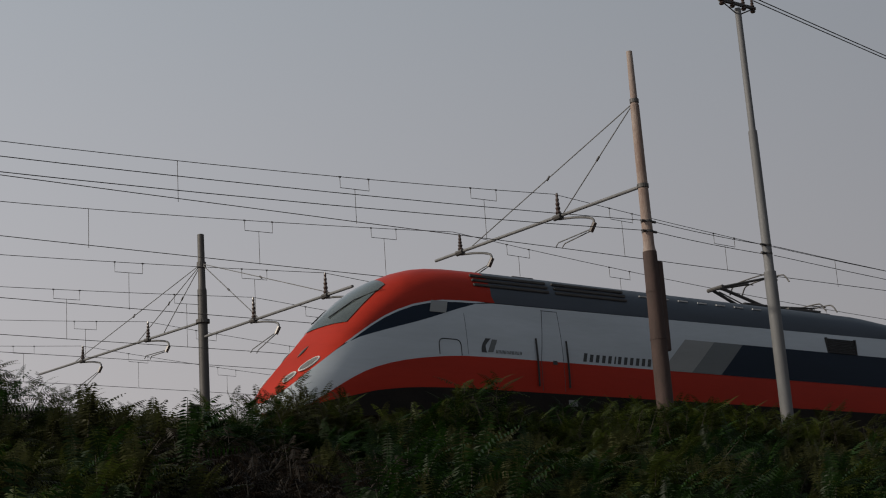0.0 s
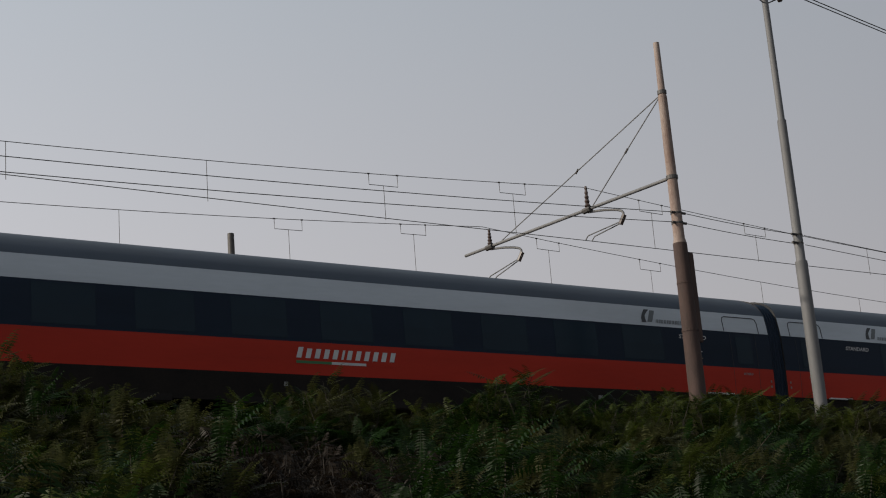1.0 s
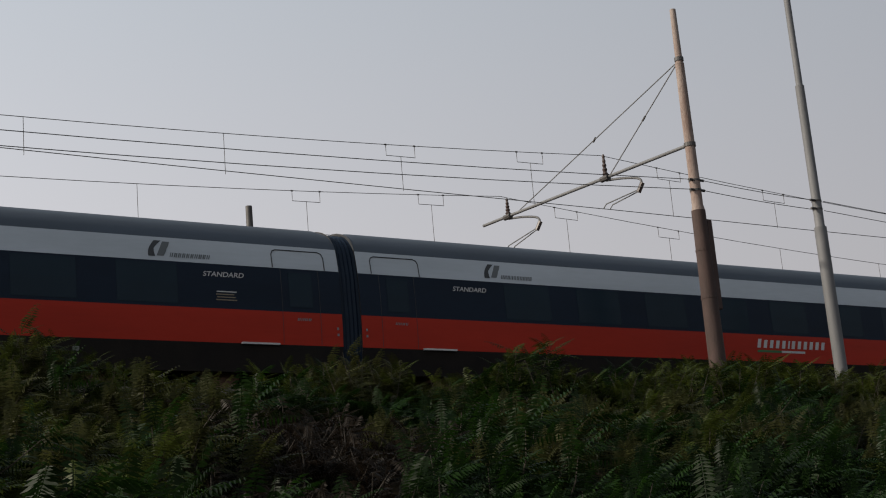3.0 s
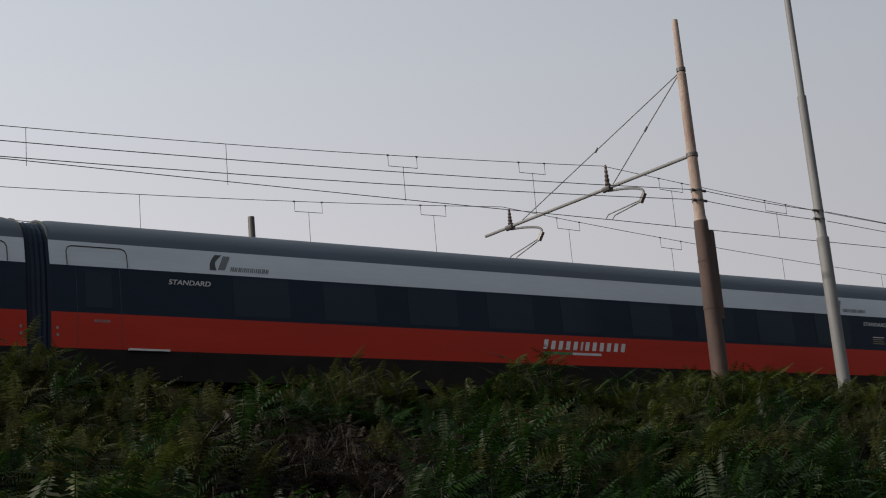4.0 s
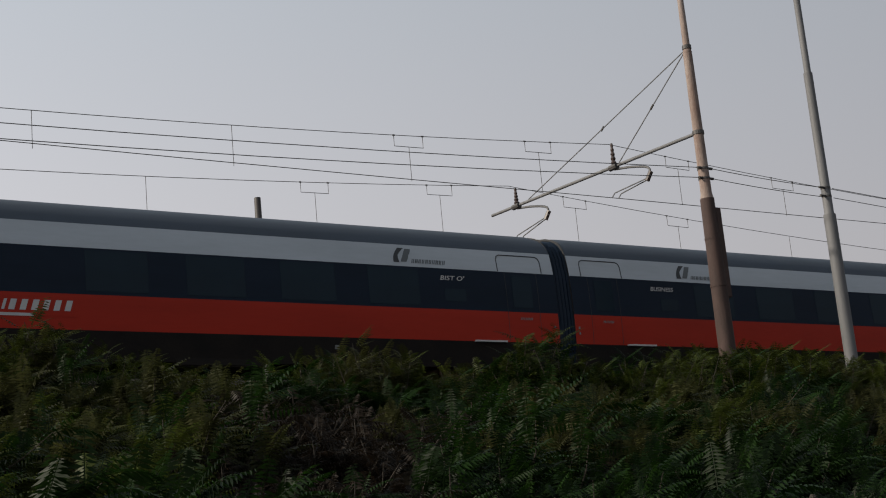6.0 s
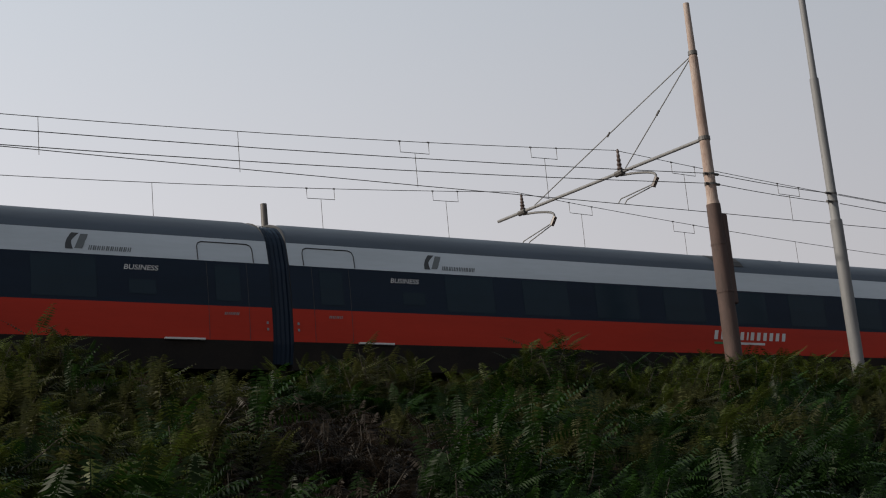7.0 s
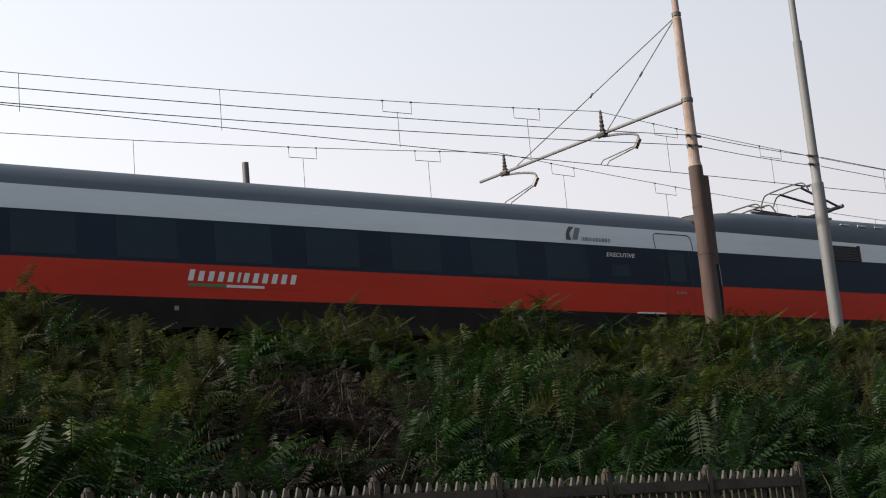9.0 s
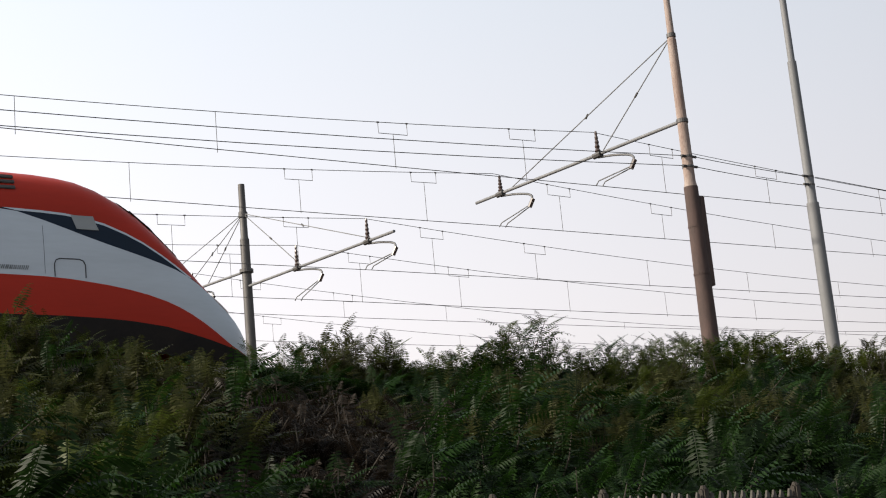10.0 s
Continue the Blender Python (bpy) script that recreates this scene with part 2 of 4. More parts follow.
def band(x0, x1, z0, z1, name, mat, parent, lift=0.0, label=""):
    """A strip of body side between two heights, on both sides."""
    zs = sorted({z0, z1} | {z for z, _ in PROFILE if z0 < z < z1})
    g = Geo()
    for s in (-1, 1):
        rows = [[(x, s * (half_width(z) + lift), z) for x in (x0, (x0 + x1) / 2, x1)] for z in zs]
        g.grid(rows if s < 0 else rows[::-1])
    return g.make(name, mat, parent, True, label)


def patch(x0, x1, z0, z1, name, mat, parent, lift=0.006, slant=0.0, sides=(-1, 1), width=None):
    """Thin plates that follow the body side."""
    width = width or half_width
    for s in sides:
        g = Geo()
        a, b = width(z0) + lift, width(z1) + lift
        zm = (z0 + z1) / 2
        m = width(zm) + lift
        rows = [[(x0 + slant * i / 2, s * w, z), (x1 + slant * i / 2, s * w, z)] for i, (w, z) in enumerate(((a, z0), (m, zm), (b, z1)))]
        g.grid(rows if s < 0 else rows[::-1])
        g.make(name, mat, parent)


def outline(x0, x1, z0, z1, parent, name="door_outline", width=None, r=0.012, sides=(-1, 1)):
    width = width or half_width
    for s in sides:
        c = 0.12
        pts = [(x0, z0), (x0, z1 - c), (x0 + c * 0.3, z1 - c * 0.3), (x0 + c, z1), (x1 - c, z1), (x1 - c * 0.3, z1 - c * 0.3), (x1, z1 - c), (x1, z0)]
        fine = [(p[0] + (q[0] - p[0]) * k / 5, p[1] + (q[1] - p[1]) * k / 5) for p, q in zip(pts, pts[1:]) for k in range(5)] + [pts[-1]]
        Geo().tube([(x, s * (width(z) + 0.006), z) for x, z in fine], r, 5).make(name, LINE, parent)


def slanted_bars(x, z, count, pitch, height, thick, mat, parent, name="brand_bar", width=None, sides=(-1,)):
    """A row of plain leaning bars in place of a brand's lettering."""
    w = width or half_width
    rng = random.Random(count * 7 + int(x * 10))
    lean = 0.32 * height
    for s in sides:
        g = Geo()
        for i in range(count):
            for part_at in (0.0, 0.45):
                xx = x + (i + part_at) * pitch * -s
                t = pitch * thick * rng.uniform(0.32, 0.5) * -s
                top = height
                g.grid([[(xx + k / height * -s * lean, s * (w(z + k) + 0.008), z + k), (xx + t + k / height * -s * lean, s * (w(z + k) + 0.008), z + k)] for k in (0, top)])
        tagged(g.make(name, mat, parent), kind="stuff")


def brand_blocks(x, z, count, pitch, height, mat, parent, width=None, sides=(-1,)):
    """Leaning plain blocks in place of a brand's lettering."""
    w = width or half_width
    narrow = {5: 0.28}                    # one slim sign among the broad ones
    for s in sides:
        along = x
        for i in range(count):
            broad = pitch * narrow.get(i, 0.56)
            h = height * (1.12 if i == 0 else 1.0)
            g = Geo()

            def plate(a0, a1, z0, z1):
                rows = [[(along0 - s * (a0 + 0.3 * k), s * (w(z + k) + 0.008), z + k), (along0 - s * (a1 + 0.3 * k), s * (w(z + k) + 0.008), z + k)] for k in (z0, z1)]
                g.grid(rows)
            along0 = along
            plate(0, broad, 0, h)
            g.make("brand_block", mat, parent)
            along -= s * pitch * (0.62 if i in narrow else 1.03)


def mark(x, z, size, parent, w, s):
    """Two leaning rounded blades side by side: a plain operator's mark."""
    for k, (dx, cut, mat) in enumerate(((0.0, 0.0, LINE), (0.19, 0.1, DEEPGREY))):
        g = Geo()
        rows = []
        for i in range(7):
            f = i / 6
            zz = z + size * (cut * 0.5 + (1 - cut) * f)
            bow = 0.05 * math.sin(math.pi * f) * (1 if k else -1)
            a = dx + 0.16 * f + (bow if k == 0 else 0)
            b = a + 0.11 + 0.05 * abs(2 * f - 1) + (bow if k else 0)
            rows.append([(x - s * a, s * (w(zz) + 0.007), zz), (x - s * b, s * (w(zz) + 0.007), zz)])
        g.grid(rows if s < 0 else rows[::-1])
        g.make("operator_mark", mat, parent)


def emblem(x, z, parent, width=None, size=0.36):
    """A plain slanted mark in place of the operator's sign."""
    w = width or half_width
    mark(x, z, size, parent, w, -1)


def lettering(text, x, z, size, mat, parent, y):
    cu = bpy.data.curves.new("lettering", "FONT")
    cu.body, cu.size, cu.shear, cu.extrude, cu.offset = text, size, 0.2, 0.002, 0.0015
    ob = bpy.data.objects.new("lettering", cu)
    scene.collection.objects.link(ob)
    me = bpy.data.meshes.new_from_object(ob.evaluated_get(bpy.context.evaluated_depsgraph_get()))
    bpy.data.objects.remove(ob)
    me.materials.clear()
    me.materials.append(mat)
    t = new("lettering", me)
    t.parent = parent
    t.matrix_basis = pose(x, y, z, 90, 0, 0)
    t.scale = (1.42 if text.startswith("BIST") else 1.22, 1, 1)
    return t


def bogie(x, parent):
    f = Geo()
    for s in (-1, 1):
        f.box(x - 1.7, x + 1.7, s * 1.0 - 0.07, s * 1.0 + 0.07, 0.45, 0.62, 0.02)
        for dx in (-1.35, 1.35):
            f.box(x + dx - 0.17, x + dx + 0.17, s * 1.0 - 0.13, s * 1.0 + 0.13, 0.33, 0.58, 0.02)
    f.box(x - 0.25, x + 0.25, -1.0, 1.0, 0.4, 0.7)
    frame_part = f.make("bogie_frame", SKIRT, parent)
    for dx in (-1.35, 1.35):
        w = Geo()
        w.tube([(x + dx, -0.95, 0.44), (x + dx, 0.95, 0.44)], 0.08, 8)
        for s in (-1, 1):
            w.tube([(x + dx, s * 0.68, 0.44), (x + dx, s * 0.70, 0.44), (x + dx, s * 0.72, 0.44), (x + dx, s * 0.82, 0.44)], [0.47, 0.47, 0.445, 0.445], 24)
        w.make("wheelset", RAILSTEEL, frame_part)


def bellows(x0, inset, parent):
    """Folded rubber between two vehicles, a little inside their outline, and the coupler below."""
    zs = [0.45, 0.88, 1.61, 2.59, 3.12, 3.30, 3.46, 3.58, 3.66]
    outline_pts = [(-1, z) for z in zs] + [(0, 3.7)] + [(1, z) for z in zs[::-1]]
    rows = []
    for i in range(11):
        fold = inset + (0.025 if i % 2 else 0.0)
        rows.append([(x0 + i * 0.054, s * max(0.0, half_width(z) - fold), z - fold * 0.6) for s, z in outline_pts])
    tube = Geo().grid(rows).make("gangway_bellows", BLUE, parent)
    Geo().box(x0, x0 + 0.54, -1.05, 1.05, 0.12, 0.5, 0.03).make("coupler", SKIRT, tube)


CLASS_WORDS = ["STANDARD"] * 5 + ["PREMIUM", "BIST O'", "BUSINESS", "BUSINESS", "BUSINESS", "EXECUTIVE"]
HALF = 13.553
PITCH = 27.606


def make_carriage(word, roof_vent=False):
    car = tagged(new("passenger_carriage"), f"red, grey and dark blue high-speed carriage lettered {word}", "railway carriage", "carriages of the train")
    band(-HALF, HALF, 0.28, 0.88, "skirt", SKIRT, car)
    band(-HALF, HALF, 0.88, 1.61, "red_band", RED, car)
    band(-HALF, HALF, 1.61, 2.59, "window_band", BLUE, car)
    band(-HALF, HALF, 2.59, 3.12, "pale_band", WHITE, car)
    zs = [z for z, _ in PROFILE if z >= 3.12]
    roof = Geo()
    ring = [(-half_width(z), z) for z in zs] + [(half_width(z), z) for z in zs[-2::-1]]
    xs = [-HALF, -HALF + 0.25, -6, 0, 6, HALF - 0.25, HALF]
    roof.grid([[(x, y, z - (0.05 * max(0, (z - 3.12) / 0.58) if abs(x) > HALF - 0.1 else 0)) for x in xs] for y, z in ring])
    roof.make("roof", ROOF, car, True)
    for e in (-1, 1):
        end = Geo()
        prof = [(-half_width(z), z) for z in [0.28, 0.88, 1.61, 2.59, 3.12, 3.3, 3.46, 3.56, 3.65, 3.74, 3.78]]
        end.v = [(e * (HALF - 0.02), y, z) for y, z in prof] + [(e * (HALF - 0.02), -y, z) for y, z in prof[::-1]]
        end.f = [list(range(len(end.v)))[::e]]
        end.make("end_wall", RUBBER, car)
    # gangway bellows at one end close the gap to the next vehicle
    bellows(HALF - 0.02, 0.06, car)
    # windows
    windows = [(-8.83 + 2.22 * i, 1.36) for i in range(9)]
    if word == "BIST O'":
        windows = [(-10.63, 0.93), (-8.73, 0.95), (2.27, 1.36), (4.49, 1.36), (6.71, 1.36), (8.93, 1.36)]
        outline(-3.0, -1.78, 2.6, 3.02, car)
    for x, w in windows:
        patch(x - w / 2, x + w / 2, 1.68, 2.54, "window_pane", PANE, car, 0.006)
    for e in (-1, 1):
        xd = e * 12.54
        if word == "BIST O'" and e < 0:
            emblem(-11.5, 2.68, car)
            slanted_bars(-11.05, 2.68, 10, 0.094, 0.1, 0.7, DEEPGREY, car, "operator_bar")
            lettering(word, -13.4, 2.26, 0.22, MARK, car, -half_width(2.42) - 0.012)
            continue
        patch(xd - 0.29, xd + 0.29, 1.72, 2.5, "door_window", PANE, car, 0.008)
        outline(xd - 0.65, xd + 0.65, 2.6, 3.02, car)
        for dx in (-0.47, 0.47):
            for s in (-1, 1):
                Geo().tube([(xd + dx, s * (half_width(z) + 0.001), z) for z in (0.9, 1.2, 1.61, 2.1, 2.59)], 0.006, 4).make("door_seam", LINE, car)
        Geo().box(xd - e * 1.05 - 0.45, xd - e * 1.05 + 0.45, -1.47, -1.40, 0.86, 0.90).make("door_step", MARK, car, label="pale metal door step")
        for k in range(2):
            Geo().box(e * 13.43 - 0.022, e * 13.43 + 0.022, -1.435, -1.425, 1.11 + k * 0.14, 1.165 + k * 0.14).make("end_marker", PLATE, car)
        slanted_bars(xd - 0.12, 1.42, 4, 0.09, 0.06, 0.6, PLATE, car, "stencil_bar")
        mirror = e > 0
        ex = 8.99 if mirror else -10.02
        emblem(ex, 2.68, car)
        slanted_bars(ex + 0.48, 2.68, 10, 0.094, 0.1, 0.7, DEEPGREY, car, "operator_bar")
        lettering(word if mirror or word != "EXECUTIVE" else "BUSINESS", 10.2 if mirror else -11.0, 2.31, 0.15, MARK, car, -half_width(2.46) - 0.012)
        if mirror and word in ("STANDARD", "PREMIUM"):
            for k in range(4):
                patch(10.48 + 0.02 * (k % 2), 10.97 - 0.03 * (k % 3), 1.79 + k * 0.06, 1.815 + k * 0.06, "notice_bar", MARK if k == 3 else NOTICE, car, 0.008, 0.01, (-1,))
        elif word != "STANDARD":
            x = 10.6 if mirror else -10.4
            patch(x - 0.3, x + 0.3, 1.8, 2.1, "display_pane", PANE, car, 0.008, 0, (-1,))
    brand_blocks(-1.3, 1.25, 12, 0.222, 0.215, MARK, car)
    for i, mat in enumerate((GREENP, MARK, RED)):
        patch(-1.3 + i * 0.9, -1.3 + (i + 1) * 0.9, 1.13, 1.19, "brand_stripe", mat, car, 0.007, 0, (-1,))
    if roof_vent:
        g = Geo()
        ring_pts = [(y, z) for z, y in PROFILE if 3.25 < z < 3.77]
        for s in (-1, 1):
            rows = [[(x, s * (y + 0.012), z + 0.008) for x in (-0.72, 0.28)] for y, z in ring_pts]
            g.grid(rows if s < 0 else rows[::-1])
        g.make("roof_vent", RUBBER, car, label="dark vent panel on the roof")
        Geo().tube([(2.95, 0, 3.68), (2.95, 0, 3.92)], 0.05, 8).make("roof_aerial", RUBBER, car)
    # underframe boxes
    for i, (x, w) in enumerate(((-5.2, 2.0), (-2.2, 1.6), (1.0, 2.4), (4.6, 2.2))):
        Geo().box(x - w / 2, x + w / 2, -1.29, 1.29, 0.2, 0.62, 0.03).make("equipment_box", SKIRT, car)
    for x, w in ((7.3, 0.14), (-1.6, 0.1)):
        patch(x, x + w, 0.62, 0.71, "data_plate", PLATE, car, 0.012, 0, (-1,))
    bogie(-9.5, car)
    bogie(9.5, car)
    return car


# power car: stations measured from the nose tip
TOP = [(0.2, 0.55), (0.25, 0.74), (0.35, 0.88), (0.55, 1.11), (0.8, 1.39), (1.2, 1.81), (1.7, 2.34), (2.3, 2.9), (2.9, 3.38), (3.5, 3.72), (4.2, 3.98), (5.0, 4.08), (6.5, 4.10), (20.4, 4.02), (21.35, 3.92), (21.9, 3.84)]
WIDE = [(0.2, 0.2), (0.25, 0.32), (0.35, 0.52), (0.55, 0.82), (0.8, 1.04), (1.2, 1.22), (1.8, 1.36), (2.6, 1.42), (3.6, 1.44), (5, 1.44), (21.65, 1.44)]
FLOOR = [(0.2, 0.0), (0.35, -0.02), (0.7, 0.02), (1.5, 0.08), (3, 0.2), (21.65, 0.2)]
RED_LOW = [(0.2, 0.27), (0.6, 0.28), (1.12, 0.39), (1.9, 0.57), (2.6, 0.73), (3.3, 0.82), (4, 0.87), (5, 0.90), (21.65, 0.90)]
RED_HIGH = [(0.2, 0.275), (0.6, 0.29), (0.85, 0.35), (1.12, 0.47), (1.6, 0.78), (2.0, 1.02), (2.5, 1.25), (3.1, 1.42), (3.8, 1.55), (4.4, 1.62), (5, 1.68), (6.5, 1.70), (21.65, 1.67)]
DARK_LOW = [(0.2, 0.5), (0.35, 0.61), (0.6, 0.79), (1.0, 1.14), (1.5, 1.52), (1.9, 1.82), (2.1, 1.93), (3, 2.2), (4, 2.48), (5, 2.82), (5.8, 3.08), (21.65, 3.2)]
UPPER = [(0.2, 0.5), (0.35, 0.61), (0.6, 0.79), (1.0, 1.14), (1.5, 1.52), (1.9, 1.83), (2.5, 2.24), (3, 2.56), (3.85, 2.91), (4.7, 3.07), (5.8, 3.1), (21.65, 3.2)]
LENGTH = 21.9


def loco_width(u, z):
    """Half the body's width: steep sides up to the shoulder line, then the hood or roof rolls over."""
    top, wide, edge = lerp(TOP, u), lerp(WIDE, u), lerp(UPPER, u)
    mid = 0.5 * edge
    if z <= mid:
        return wide * (1 - 0.12 * ((mid - z) / mid) ** 2)
    if z <= edge:
        return wide * (1 - 0.10 * ((z - mid) / (edge - mid)) ** 2)
    k = min(1.0, (z - edge) / max(0.01, top - edge))
    n = 1.05 + 1.7 * min(1.0, max(0.0, (u - 1.3) / 2.8))
    return 0.90 * wide * max(0.0, 1 - k ** n) ** (1 / n)


U_STEPS = [0.2, 0.22, 0.26, 0.3, 0.36, 0.45, 0.6, 0.8, 1.0, 1.25, 1.5, 1.75, 2.0, 2.3, 2.6, 3.0, 3.4, 3.85, 4.3, 4.7, 5.2, 5.7, 6.2, 6.6, 8, 11, 14, 17, 19, 20.2, 20.7, 21.35, LENGTH]


def smooth_table(table):
    """Rounds the corners of a look-up table."""
    out = []
    for u in [i * 0.05 for i in range(4, int(LENGTH * 20) + 1)]:
        r = 0.3 if u > 1.2 else 0.03
        out.append((u, sum(lerp(table, max(0, u + d * r)) for d in (-1, -0.5, 0, 0.5, 1)) / 5))
    return out


TOP, WIDE, UPPER, DARK_LOW, RED_HIGH = [smooth_table(t) for t in (TOP, WIDE, UPPER, DARK_LOW, RED_HIGH)]


def loco_band(low, high, name, mat, parent, u0=0.2, u1=LENGTH, rows=6, lift=0.0, sides=(-1, 1)):
    us = [u0] + [u for u in U_STEPS if u0 < u < u1] + [u1]
    g = Geo()
    for s in sides:
        grid = []
        for k in range(rows + 1):
            line = []
            for u in us:
                z = lerp(low, u) + (lerp(high, u) - lerp(low, u)) * k / rows
                line.append((u, s * (loco_width(u, z) + lift), z))
            grid.append(line)
        g.grid(grid if s < 0 else grid[::-1])
    return g.make(name, mat, parent, True)


def loco_cap(name, mat, parent, u0, u1, slant=0.0):
    """The part above the shoulder, across the roof."""
    us = [u0] + [u for u in U_STEPS if u0 + 0.05 < u < u1 - 0.05] + [u1]
    rows = []
    for k in range(-10, 11):
        a = math.radians(90 * (1 - abs(k) / 10))
        line = []
        for u in us:
            uu = u
            if slant and u == u1 and u1 < LENGTH:
                uu = u1 + slant * math.sin(a)
            if slant and u == u0 and u0 > 1:
                uu = u0 + slant * math.sin(a)
            low, top = lerp(UPPER, uu), lerp(TOP, uu)
            z = low + (top - low) * math.sin(a)
            line.append((uu, (-1 if k < 0 else 1) * (loco_width(uu, z) if abs(k) > 0 else 0), z))
        rows.append(line)
    return Geo().grid(rows).make(name, mat, parent, True)


def make_pantograph(u, raised, parent):
    arm = Geo()
    z0 = 4.02
    if raised:
        knee, head = (u - 1.5, 0, z0 + 0.55), (u + 0.35, 0, 5.04)
        for dy in (-0.32, 0.32):
            arm.tube([(u, dy, z0 + 0.1), (u - 1.5, dy * 0.5, z0 + 0.55)], 0.05, 6)
            arm.tube([(u - 1.5, dy * 0.5, z0 + 0.57), (u + 0.3, dy * 1.3, 4.98)], 0.036, 6)
        arm.tube([(u - 1.55, -0.3, z0 + 0.56), (u - 1.55, 0.3, z0 + 0.56)], 0.06, 8)
        arm.tube([(u - 0.2, 0, z0 + 0.1), (u - 1.42, 0, z0 + 0.48)], 0.02, 6)
        zh, uh = 5.03, u + 0.3
    else:
        for dy in (-0.32, 0.32):
            arm.tube([(u, dy, z0 + 0.1), (u - 1.3, dy * 0.5, z0 + 0.14)], 0.035, 6)
            arm.tube([(u - 1.3, dy * 0.5, z0 + 0.16), (u + 0.4, dy, z0 + 0.2)], 0.028, 6)
        zh, uh = z0 + 0.25, u + 0.4
    head = Geo()
    for du in (-0.25, 0.25):
        head.tube(arc([(uh + du, -0.95, zh - 0.28), (uh + du, -0.8, zh - 0.06), (uh + du, -0.6, zh), (uh + du, 0, zh + 0.02), (uh + du, 0.6, zh), (uh + du, 0.8, zh - 0.06), (uh + du, 0.95, zh - 0.28)], 3), 0.022, 6)
    for dy in (-0.5, 0.5):
        head.tube([(uh - 0.3, dy, zh - 0.03), (uh + 0.3, dy, zh - 0.03)], 0.016, 6)
    base = Geo()
    for du in (-0.8, 0.5):
        for dy in (-0.4, 0.4):
            base.tube([(u + du, dy, 3.9), (u + du, dy, z0), (u + du, dy, z0 + 0.1)], [0.06, 0.045, 0.03], 8)
    base.box(u - 0.85, u + 0.55, -0.42, -0.36, z0 + 0.07, z0 + 0.12)
    base.box(u - 0.85, u + 0.55, 0.36, 0.42, z0 + 0.07, z0 + 0.12)
    base.tube([(u - 0.8, -0.4, z0 + 0.09), (u - 0.8, 0.4, z0 + 0.09)], 0.03, 6)
    foot = base.make("pantograph_base", DARKSTEEL, parent)
    arm.make("pantograph_arm", DARKSTEEL, foot)
    head.make("pantograph_head", DARKSTEEL, foot)


